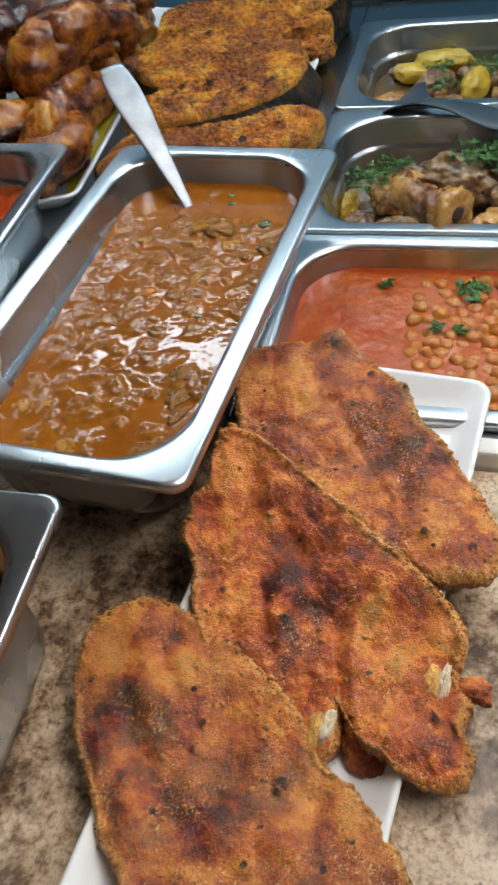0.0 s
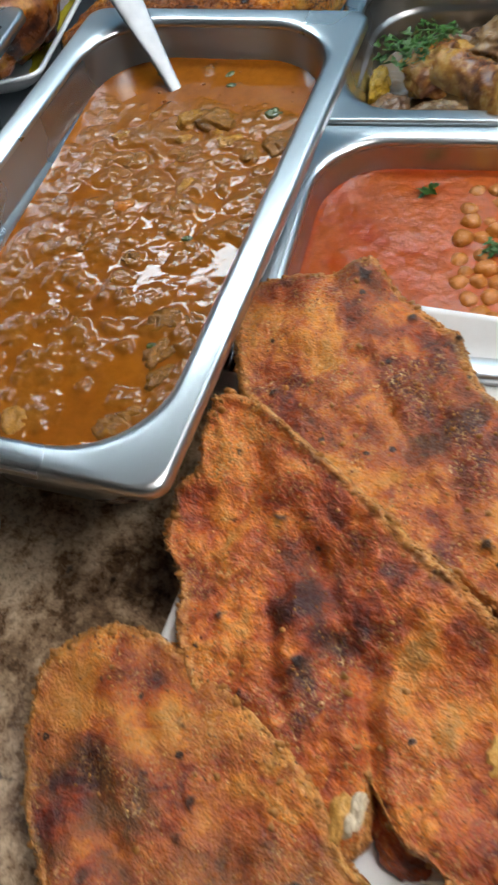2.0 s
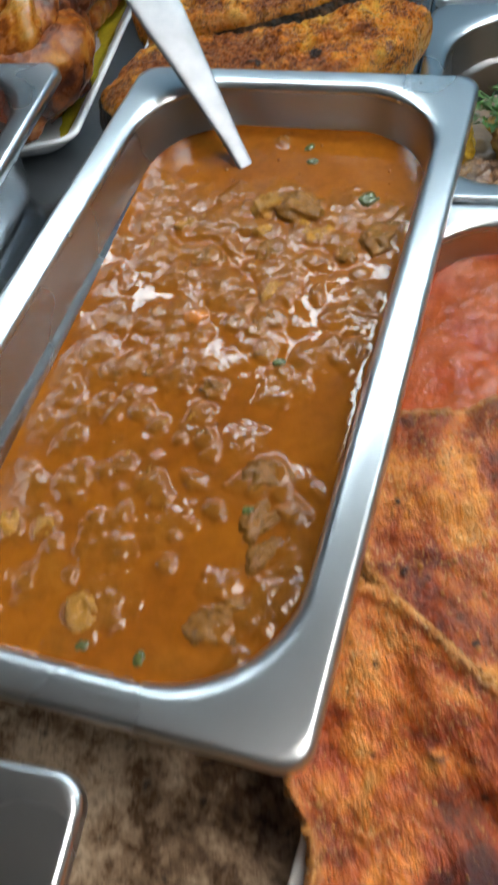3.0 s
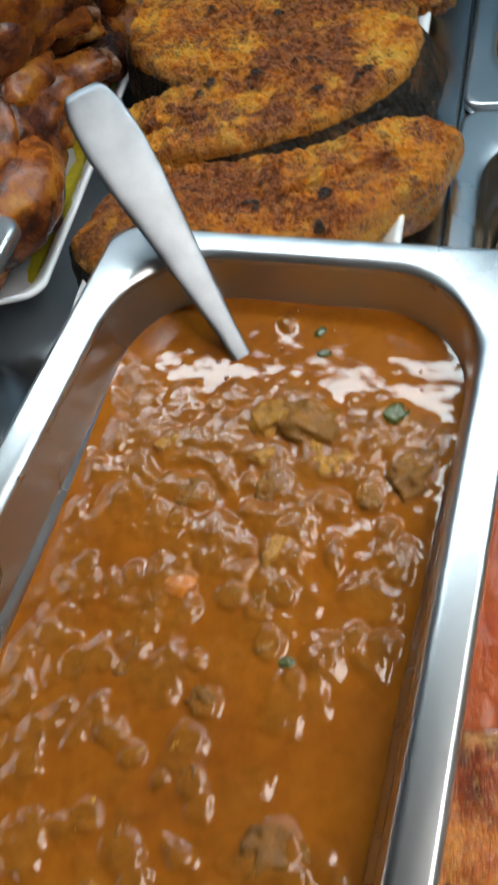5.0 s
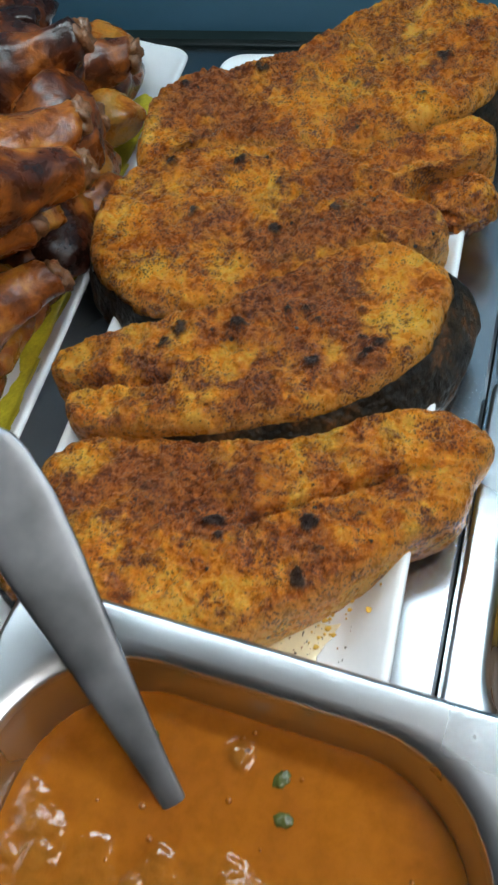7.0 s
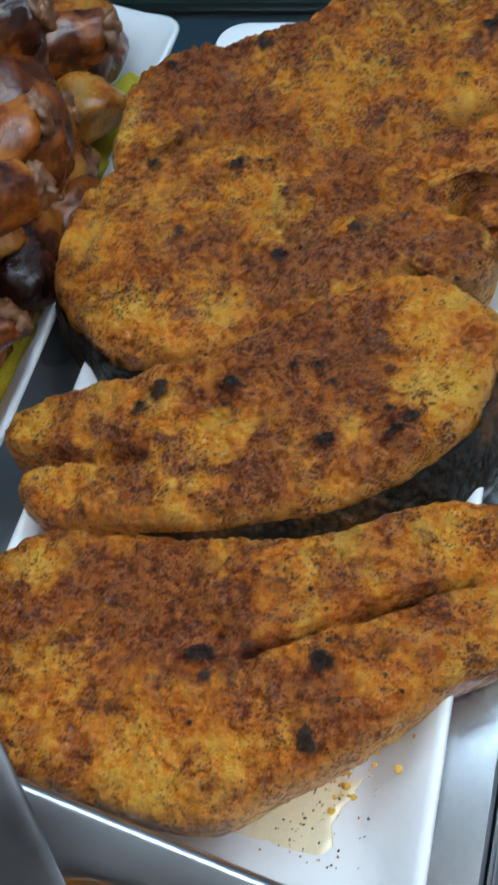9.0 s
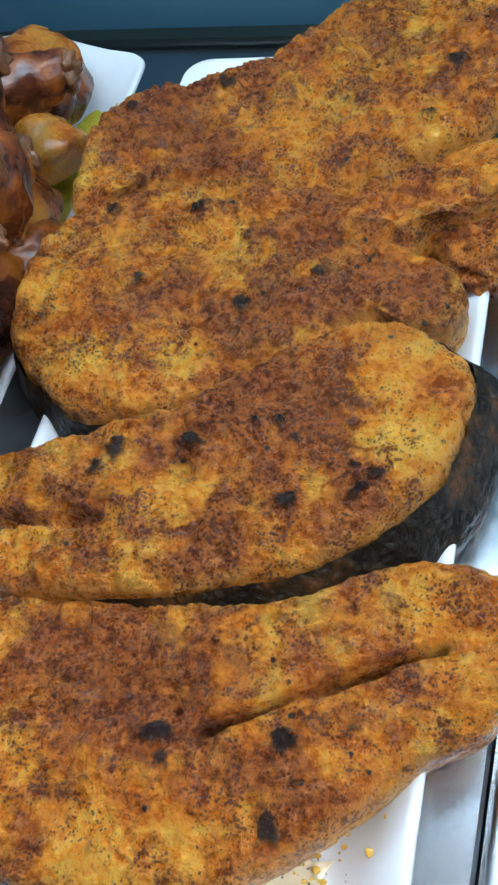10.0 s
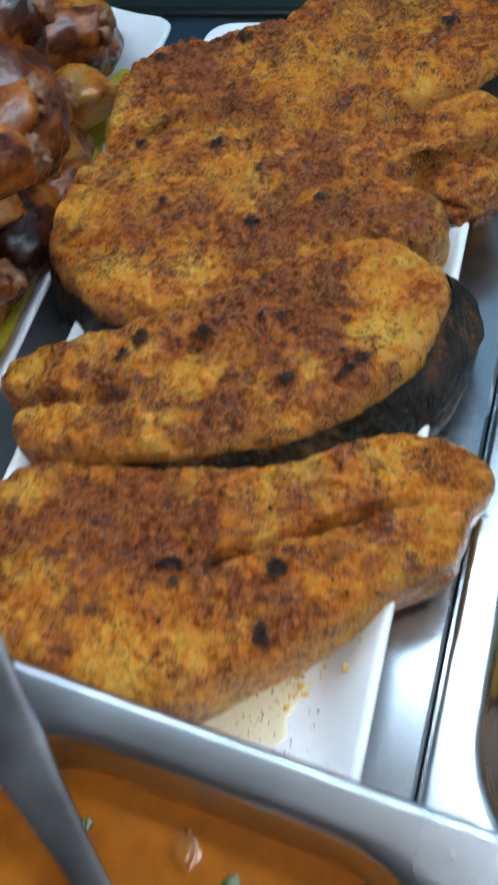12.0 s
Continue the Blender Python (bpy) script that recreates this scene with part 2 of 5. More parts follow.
def spiced_flesh(name):
    """Roast fish flesh: caramel and orange under a patchy brown rub, with clusters of fine dark specks and raised burnt spots."""
    m, tree, b = nodes_of(name)
    vec = coords(tree)
    tone = attribute(tree, "tone")
    large, mid = noise_tex(tree, vec, 18.0, 3.0, 0.55, 0.6), noise_tex(tree, vec, 48.0, 6.0, 0.66, 0.4)
    fine, speck = noise_tex(tree, vec, 260.0, 5.0, 0.72), noise_tex(tree, vec, 620.0, 3.0, 0.6)
    blotch, clot = noise_tex(tree, vec, 75.0, 8.0, 0.74, 0.5), noise_tex(tree, vec, 150.0, 4.0, 0.6, 0.3)
    col = ramp(tree, added(tree, (mid, 0.6), (fine, 0.4), (tone, 0.05)), [(0.4, (0.36, 0.08, 0.01)), (0.465, (0.7, 0.19, 0.016)), (0.53, (0.92, 0.335, 0.026)), (0.61, (0.98, 0.53, 0.07))])
    cover = added(tree, (large, 0.25), (blotch, 0.75), (tone, -0.095))
    rub = ramp(tree, added(tree, (fine, 0.6), (clot, 0.4)), [(0.4, (0.07, 0.018, 0.008)), (0.47, (0.25, 0.062, 0.015)), (0.56, (0.54, 0.155, 0.028))])
    col = mix(tree, black_white(tree, cover, 0.44, 0.55, 0.9), col, rub)
    rim = math_node(tree, "MULTIPLY", attribute(tree, "edge"), ramp(tree, fine, [(0.35, (0.2,) * 3), (0.6, (0.9,) * 3)]))
    col = mix(tree, rim, col, (0.88, 0.38, 0.055))
    grit, _ = cells(tree, vec, 760.0)
    dots = black_white(tree, added(tree, (grit, -0.45), (speck, 0.35), (blotch, 0.9), (clot, 0.35), (tone, -0.02)), 0.655, 0.7, 0.8)
    col = mix(tree, dots, col, (0.09, 0.022, 0.015))
    blobs = black_white(tree, added(tree, (clot, 1.0), (fine, 0.35), (cover, 0.5)), 1.03, 1.09, 0.75)
    col = mix(tree, blobs, col, (0.095, 0.028, 0.024))
    dist, _ = cells(tree, vec, 120.0)
    corns = math_node(tree, "MULTIPLY", black_white(tree, added(tree, (dist, -1.0), (fine, 0.25)), -0.12, -0.04), black_white(tree, noise_tex(tree, vec, 45.0, 2.0), 0.52, 0.58))
    burnt = math_node(tree, "MAXIMUM", corns, attribute(tree, "char"))
    col = mix(tree, math_node(tree, "MULTIPLY", burnt, 0.95), col, (0.014, 0.011, 0.011))
    tree.links.new(col, b.inputs["Base Color"])
    tree.links.new(ramp(tree, fine, [(0.36, (0.16,) * 3), (0.62, (0.42,) * 3)]), b.inputs["Roughness"])
    b.inputs["Coat Weight"].default_value, b.inputs["Coat Roughness"].default_value = 0.12, 0.08
    b.inputs["Specular IOR Level"].default_value = 0.35
    bump(tree, b, added(tree, (fine, 1.2), (speck, 0.2), (blotch, 1.9), (blobs, 0.2), (burnt, 0.3)), 0.0034, 1.0)
    return m


def crumb_crust(name, meal=0.25, bare=1.0):
    """Breaded fish crust: red and golden stretches, purple-brown burnt patches, dusty meal, and grains that sparkle singly."""
    m, tree, b = nodes_of(name)
    vec = coords(tree)
    large, mid = noise_tex(tree, vec, 21.0, 3.0, 0.55, 0.8), noise_tex(tree, vec, 85.0, 6.0, 0.66, 0.4)
    fine = noise_tex(tree, vec, 460.0, 4.0, 0.7)
    dist, shade = cells(tree, vec, 820.0)
    f = math_node(tree, "ADD", added(tree, (large, 0.38), (mid, 0.42), (attribute(tree, "tone"), 0.1)), 0.09)
    col = ramp(tree, f, [(0.385, (0.06, 0.018, 0.02)), (0.435, (0.19, 0.036, 0.024)), (0.475, (0.37 * bare, 0.072, 0.028)), (0.52, (0.58 * bare, 0.155, 0.04)), (0.57, (0.78 * bare, 0.3, 0.06)), (0.635, (0.6, 0.3, 0.09))])
    col = mix(tree, 0.45, col, ramp(tree, fine, [(0.34, (0.5, 0.44, 0.4)), (0.48, (0.92, 0.92, 0.88)), (0.6, (1.25, 1.22, 1.12))]), "MULTIPLY")
    dusty = math_node(tree, "MULTIPLY", black_white(tree, noise_tex(tree, vec, 30.0, 5.0, 0.65, 0.3), 0.42, 0.6, meal), ramp(tree, fine, [(0.36, (0.35,) * 3), (0.56, (1.0,) * 3)]))
    col = mix(tree, dusty, col, (0.44, 0.2, 0.06))
    grain = ramp(tree, shade, [(0.25, (0.1, 0.032, 0.016)), (0.45, (0.42, 0.13, 0.024)), (0.62, (0.64, 0.28, 0.06)), (0.76, (0.92, 0.66, 0.3))])
    where = math_node(tree, "MULTIPLY", black_white(tree, dist, 0.6, 0.28), ramp(tree, noise_tex(tree, vec, 34.0, 4.0, 0.6), [(0.46, (0.05,) * 3), (0.62, (0.65,) * 3)]))
    col = mix(tree, where, col, grain)
    rim = math_node(tree, "MULTIPLY", attribute(tree, "edge"), ramp(tree, mid, [(0.3, (0.4,) * 3), (0.6, (0.95,) * 3)]))
    col = mix(tree, rim, col, mix(tree, 0.5, (0.86, 0.46, 0.12), grain))
    d2, _ = cells(tree, vec, 85.0)
    herbs = math_node(tree, "MULTIPLY", black_white(tree, added(tree, (d2, -1.0), (fine, 0.3)), -0.05, 0.02), black_white(tree, noise_tex(tree, vec, 55.0, 2.0), 0.53, 0.58))
    burnt = math_node(tree, "MAXIMUM", herbs, attribute(tree, "char"))
    col = mix(tree, math_node(tree, "MULTIPLY", burnt, 0.92), col, (0.016, 0.013, 0.013))
    tree.links.new(col, b.inputs["Base Color"])
    tree.links.new(ramp(tree, fine, [(0.38, (0.46,) * 3), (0.62, (0.18,) * 3)]), b.inputs["Roughness"])
    b.inputs["Specular IOR Level"].default_value = 0.45
    bump(tree, b, added(tree, (dist, -0.3), (fine, 0.35), (mid, 1.8)), 0.0015, 1.0)
    return m


def grain_material(name):
    """Single fried grains, each from pale gold to dark brown."""
    m, tree, b = nodes_of(name)
    geo = tree.nodes.new("ShaderNodeNewGeometry")
    col = ramp(tree, geo.outputs["Random Per Island"], [(0.0, (0.09, 0.03, 0.016)), (0.35, (0.36, 0.11, 0.024)), (0.7, (0.58, 0.25, 0.055)), (1.0, (0.86, 0.56, 0.2))])
    tree.links.new(mix(tree, 0.4, col, ramp(tree, noise_tex(tree, coords(tree), 900.0), [(0.3, (0.6, 0.55, 0.5)), (0.7, (1.1, 1.1, 1.1))]), "MULTIPLY"), b.inputs["Base Color"])
    b.inputs["Roughness"].default_value = 0.35
    return m


def fish_skin(name):
    """Blackened fish skin: black, brown and olive patches, small scales and a dull wet sheen."""
    m, tree, b = nodes_of(name)
    vec = coords(tree)
    large, mid, fine = noise_tex(tree, vec, 35.0, 4.0, 0.6, 0.6), noise_tex(tree, vec, 130.0, 5.0, 0.7, 0.5), noise_tex(tree, vec, 600.0, 3.0)
    dist, _ = cells(tree, vec, 330.0)
    f = added(tree, (large, 0.55), (mid, 0.45))
    col = ramp(tree, f, [(0.4, (0.004, 0.0035, 0.003)), (0.48, (0.012, 0.009, 0.006)), (0.54, (0.035, 0.022, 0.011)), (0.6, (0.13, 0.05, 0.014)), (0.68, (0.06, 0.045, 0.02))])
    tree.links.new(mix(tree, 0.6, col, ramp(tree, dist, [(0.1, (1.3, 1.25, 1.1)), (0.5, (0.5, 0.5, 0.5))]), "MULTIPLY"), b.inputs["Base Color"])
    tree.links.new(ramp(tree, mid, [(0.35, (0.3,) * 3), (0.65, (0.6,) * 3)]), b.inputs["Roughness"])
    b.inputs["Specular IOR Level"].default_value = 0.28
    bump(tree, b, added(tree, (dist, -0.5), (mid, 1.0), (fine, 0.2)), 0.0025, 0.9)
    return m


def roast_skin(name):
    """Glossy roast skin: golden, orange and dark stretches under a film of fat, each piece browned by its own amount."""
    m, tree, b = nodes_of(name)
    vec = coords(tree)
    info = tree.nodes.new("ShaderNodeObjectInfo")
    large, mid, fine = noise_tex(tree, vec, 15.0, 4.0, 0.58, 0.5), noise_tex(tree, vec, 70.0, 5.0, 0.62, 0.4), noise_tex(tree, vec, 420.0, 4.0)
    f = math_node(tree, "ADD", added(tree, (large, 0.66), (mid, 0.34), (info.outputs["Random"], 0.1)), -0.065)
    col = ramp(tree, f, [(0.39, (0.03, 0.011, 0.008)), (0.45, (0.09, 0.023, 0.01)), (0.49, (0.2, 0.052, 0.011)), (0.53, (0.36, 0.1, 0.013)), (0.585, (0.52, 0.2, 0.022)), (0.66, (0.44, 0.22, 0.035))])
    tree.links.new(mix(tree, 0.45, col, ramp(tree, fine, [(0.38, (0.5, 0.4, 0.34)), (0.54, (1.0, 0.98, 0.95))]), "MULTIPLY"), b.inputs["Base Color"])
    tree.links.new(ramp(tree, mid, [(0.35, (0.16,) * 3), (0.65, (0.42,) * 3)]), b.inputs["Roughness"])
    b.inputs["Coat Weight"].default_value, b.inputs["Coat Roughness"].default_value = 0.14, 0.1
    b.inputs["Specular IOR Level"].default_value = 0.4
    bump(tree, b, added(tree, (mid, 1.0), (fine, 0.2)), 0.0016, 0.85)
    return m


def sauce_material(name, liquid, oil, meat, rough=0.1, coat=0.35, mottle=0.6, gloss=1.5, grain=0.00006, fibres=0.0):
    """A stew's surface: thin sauce, oily stretches, and coated lumps where the surface stands proud."""
    m, tree, b = nodes_of(name)
    vec = coords(tree, False)
    n1, n2, n3 = noise_tex(tree, vec, 16.0, 4.0, 0.6, 0.7), noise_tex(tree, vec, 120.0, 5.0, 0.65, 0.15), noise_tex(tree, vec, 500.0, 3.0)
    base = ramp(tree, n1, [(0.35, oil), (0.62, liquid)])
    base = mix(tree, mottle, base, ramp(tree, n2, [(0.3, (0.5, 0.42, 0.38)), (0.6, (1.05, 1.05, 1.05))]), "MULTIPLY")
    solid = ramp(tree, n2, [(0.35, tuple(c * 0.68 for c in meat)), (0.65, meat)])
    lump = math_node(tree, "MULTIPLY", attribute(tree, "lump"), 0.7)
    tree.links.new(mix(tree, lump, base, solid), b.inputs["Base Color"])
    tree.links.new(math_node(tree, "ADD", math_node(tree, "MULTIPLY", lump, 0.06), rough), b.inputs["Roughness"])
    b.inputs["IOR"].default_value = gloss
    b.inputs["Coat Weight"].default_value, b.inputs["Coat Roughness"].default_value = coat, 0.04
    shred = math_node(tree, "MULTIPLY", lump, noise_tex(tree, vec, 230.0, 3.0, 0.55, 0.3))
    bump(tree, b, added(tree, (n3, grain), (shred, fibres)), 1.0, 0.7)
    return m


STEEL = brushed_steel("stainless_steel", (0.5, 0.52, 0.54), 0.27)
RIM_STEEL = brushed_steel("satin_rim_steel", (0.64, 0.67, 0.7), 0.29)
SPOON_STEEL = brushed_steel("worn_spoon_steel", (0.31, 0.335, 0.37), 0.4, 0.6, 55.0)
DECK_STEEL = brushed_steel("deck_steel", (0.5, 0.53, 0.56), 0.25)
GRANITE = granite_material()
PORCELAIN = simple("white_porcelain", (0.86, 0.88, 0.9), 0.34, vary=0.03)
LIP = simple("white_plastic_lip", (0.78, 0.78, 0.76), 0.35, vary=0.05)
CRUST = crumb_crust("red_fried_crust", 0.15, 1.08)
CRUST_ROSE = crumb_crust("rosy_fried_crust", 0.2, 0.98)
CRUST_MEAL = crumb_crust("mealy_fried_crust", 0.5, 1.0)
ROAST = spiced_flesh("spiced_roast_flesh")
BRAISED = fried_crust("braised_meat", [(0.36, (0.05, 0.025, 0.02)), (0.44, (0.14, 0.07, 0.04)), (0.5, (0.26, 0.13, 0.06)), (0.55, (0.36, 0.21, 0.1)), (0.62, (0.18, 0.1, 0.06))],
                      (0.4, 0.25, 0.1), (0.2, 0.1, 0.04), (0.03, 0.02, 0.015), (0.3, 0.2, 0.06), 0.24, 34.0, 0.1, 0.2, 0.12, 0.6, 0.4, 0.0009, 260.0)
BRAISED_GOLD = fried_crust("braised_golden_meat", [(0.36, (0.1, 0.03, 0.015)), (0.44, (0.28, 0.1, 0.025)), (0.5, (0.46, 0.21, 0.045)), (0.56, (0.56, 0.32, 0.08)), (0.63, (0.26, 0.1, 0.03))],
                           (0.5, 0.3, 0.1), (0.3, 0.12, 0.04), (0.03, 0.015, 0.012), (0.4, 0.25, 0.05), 0.22, 34.0, 0.1, 0.2, 0.12, 0.65, 0.4, 0.0009, 260.0)
COOKED_POTATO = simple("cooked_potato", (0.58, 0.36, 0.035), 0.24, vary=0.3, scale=60.0, relief=0.0006, coat=0.3)
CRUMB = simple("fried_crumb", (0.44, 0.19, 0.045), 0.4, vary=0.5, scale=300.0)
GRAINS = grain_material("crumb_grains")
SKIN = fish_skin("charred_fish_skin")
WHITE_FLESH = simple("white_fish_flesh", (0.84, 0.7, 0.5), 0.3, vary=0.16, scale=150.0, relief=0.0006)
CHICKEN = roast_skin("roast_chicken_skin")
HOLLOW_SHADE = simple("hollow_shade", (0.06, 0.03, 0.02), 0.4, vary=0.4, scale=200.0)
BONE = simple("roast_bone", (0.2, 0.085, 0.035), 0.3, vary=0.5, scale=90.0, relief=0.0005, coat=0.2)
CURRY = sauce_material("curry_sauce", (0.27, 0.08, 0.008), (0.34, 0.108, 0.009), (0.3, 0.115, 0.016), 0.025, 0.0, 0.4, 1.45, 0.00005, 0.0012)
CURRY_FILM = simple("curry_film", (0.26, 0.078, 0.006), 0.05, vary=0.1, coat=0.3)
TOMATO = sauce_material("tomato_sauce", (0.43, 0.07, 0.01), (0.37, 0.036, 0.005), (0.48, 0.112, 0.018), 0.13, 0.1, 0.55, 1.38, 0.0006, 0.0012)
BROTH = sauce_material("brown_broth", (0.16, 0.09, 0.03), (0.1, 0.06, 0.02), (0.2, 0.1, 0.03), 0.3, 0.0)
MEAT = simple("stewed_meat", (0.25, 0.105, 0.016), 0.13, vary=0.55, scale=110.0, relief=0.0006, ior=1.4)
PALE_MEAT = simple("pale_stewed_meat", (0.4, 0.185, 0.026), 0.13, vary=0.5, scale=110.0, relief=0.0006, ior=1.4)
BROWN_MEAT = simple("braised_meat", (0.2, 0.11, 0.055), 0.35, vary=0.5, scale=80.0, relief=0.0015, coat=0.2)
CARROT = simple("stewed_carrot", (0.5, 0.16, 0.02), 0.15, vary=0.3, scale=110.0, coat=0.3)
RED_MEAT = simple("red_sauce_meat", (0.42, 0.1, 0.035), 0.3, vary=0.4, scale=90.0, relief=0.0015, coat=0.3)
CHICKPEA = simple("chickpea_skin", (0.48, 0.165, 0.024), 0.25, vary=0.35, scale=150.0, relief=0.0004, coat=0.2)
HERB = simple("coriander_leaf", (0.042, 0.13, 0.02), 0.4, vary=0.6, scale=150.0)
GREEN = simple("green_pepper", (0.07, 0.085, 0.018), 0.2, vary=0.4, scale=150.0, coat=0.4)
TURMERIC = simple("turmeric_oil", (0.84, 0.66, 0.05), 0.14, vary=0.35, scale=60.0)
SPICE_OIL = simple("spice_oil", (0.84, 0.74, 0.5), 0.14, vary=0.12, scale=80.0)
SPICE_DROP = simple("spice_drop", (0.8, 0.46, 0.07), 0.2, vary=0.4, scale=200.0)
CHAR_SPECK = simple("char_speck", (0.03, 0.02, 0.015), 0.6, vary=0.3)
RUB_SPECK = simple("rub_speck", (0.35, 0.12, 0.025), 0.5, vary=0.3)
PLASTIC = simple("dark_plastic", (0.035, 0.05, 0.065), 0.4, vary=0.2)
# Steel back panel: the blue it reflects is put into the base colour.
BACK_REFLECTION = simple("painted_blue_reflection", (0.06, 0.15, 0.22), 0.35, vary=0.1, scale=6.0)
DARK_TRIM = simple("dark_trim", (0.012, 0.02, 0.018), 0.35, vary=0.2)
WALL_PAINT = simple("wall_paint", (0.3, 0.3, 0.3), 0.7, vary=0.05, scale=3.0)
CEILING_PAINT = simple("ceiling_paint", (0.82, 0.83, 0.84), 0.8, vary=0.05, scale=3.0)
FLOOR_TILE = simple("floor_tile", (0.22, 0.2, 0.18), 0.4, vary=0.15, scale=5.0)
CABINET = simple("cabinet_front", (0.2, 0.2, 0.21), 0.4, vary=0.1, scale=4.0)


def glow(name, color, strength):
    m, tree, b = nodes_of(name)
    b.inputs["Base Color"].default_value = (0.8, 0.8, 0.8, 1)
    b.inputs["Emission Color"].default_value = (*color, 1)
    b.inputs["Emission Strength"].default_value = strength
    return m


STRIP_GLOW = glow("strip_glow", (0.76, 0.92, 1.0), STRIP_LIGHT)
FILL_GLOW = glow("fill_glow", (1.0, 0.97, 0.93), FILL_LIGHT)

# ---- large structure ----
COUNTER, DECK, RIM = 0.90, 0.912, 0.92


def structure(name, lo, hi, material, label, category, bevel=0.0):
    ob = part(name, box_bm(lo, hi, bevel), material, None)
    return tagged(ob, label, category, kind="structure")


structure("floor", (-2.5, -2.5, -0.05), (2.5, 2.2, 0.0), FLOOR_TILE, "grey tiled shop floor round the counter", "floor")
structure("ceiling", (-2.5, -2.5, 2.7), (2.5, 2.2, 2.75), CEILING_PAINT, "plain grey shop ceiling", "ceiling")
structure("wall_south", (-2.5, -2.55, 0), (2.5, -2.5, 2.7), WALL_PAINT, "plain painted shop wall", "wall")
structure("wall_north", (-2.5, 2.2, 0), (2.5, 2.25, 2.7), WALL_PAINT, "plain painted wall behind the counter", "wall")
structure("wall_west", (-2.55, -2.5, 0), (-2.5, 2.2, 2.7), WALL_PAINT, "plain painted shop wall", "wall")
structure("wall_east", (2.5, -2.5, 0), (2.55, 2.2, 2.7), WALL_PAINT, "plain painted shop wall", "wall")

structure("granite_counter", (-1.1, -0.12, 0.87), (1.1, 0.632, COUNTER), GRANITE, "polished brown and beige granite counter top", "counter", 0.004)
structure("counter_base", (-1.1, -0.08, 0.0), (1.1, 0.63, 0.868), CABINET, "plain grey cabinet under the granite counter", "counter")
structure("counter_lip", (-1.1, 0.6335, 0.86), (1.1, 0.6465, 0.914), LIP, "white lip along the granite counter edge", "trim", 0.002)
structure("deck", (-1.1, 0.648, 0.905), (0.1342, 1.291, DECK), DECK_STEEL, "brushed steel display deck under the platters", "display deck", 0.002)
structure("well_floor", (0.1346, 0.648, 0.74), (1.1, 1.291, 0.745), DECK_STEEL, "steel floor of the hot well", "display deck")
structure("well_side", (0.1346, 0.648, 0.745), (0.137, 1.291, 0.911), DECK_STEEL, "steel side of the hot well", "display deck")
structure("well_front", (0.1365, 0.648, 0.745), (1.1, 0.652, 0.911), DECK_STEEL, "steel front of the hot well", "display deck")
for y in (0.8475, 1.0405, 1.2255):
    structure("well_crossbar", (0.1365, y - 0.006, 0.895), (1.1, y + 0.006, 0.9115), DECK_STEEL, "steel crossbar that carries the pans", "display deck")
structure("well_back", (0.1365, 1.2325, 0.745), (1.1, 1.291, DECK), DECK_STEEL, "steel ledge behind the pans", "display deck")
structure("deck_base", (-1.1, 0.65, 0.0), (1.1, 1.29, 0.738), CABINET, "plain cabinet under the display deck", "counter")
structure("back_trim", (-1.1, 1.2925, 0.90), (1.1, 1.302, 0.917), DARK_TRIM, "dark trim along the back of the deck", "trim")
structure("back_panel", (-1.1, 1.303, 0.0), (1.1, 1.32, 1.46), BACK_REFLECTION, "steel panel behind the display deck, its blue reflection painted in", "panel")
structure("canopy", (-1.1, 0.9, 1.43), (1.1, 1.3025, 1.46), DECK_STEEL, "steel canopy over the display deck", "canopy")

lamp = tagged(empty("strip_light", pose(0.27, 1.115, 1.43)), "bright cool white strip light under the canopy", "lamp")
part("housing", box_bm((-0.6, -0.042, -0.022), (0.6, 0.042, -0.001), 0.003), LIP, lamp)
part("diffuser", box_bm((-0.57, -0.03, -0.034), (0.57, 0.03, -0.023), 0.003), STRIP_GLOW, lamp, "milky glowing diffuser")
# Added fill lights, unseen: they brighten the granite and fish from the right.
for x, y in ((0.75, 0.95), (1.4, 0.4)):
    panel = tagged(empty("ceiling_light", pose(x, y, 2.7)), "square warm white fill light, added out of view", "lamp", "ceiling lights")
    part("frame", box_bm((-0.32, -0.32, -0.03), (0.32, 0.32, -0.001), 0.004), LIP, panel)
    part("diffuser", box_bm((-0.3, -0.3, -0.038), (0.3, 0.3, -0.031)), FILL_GLOW, panel)


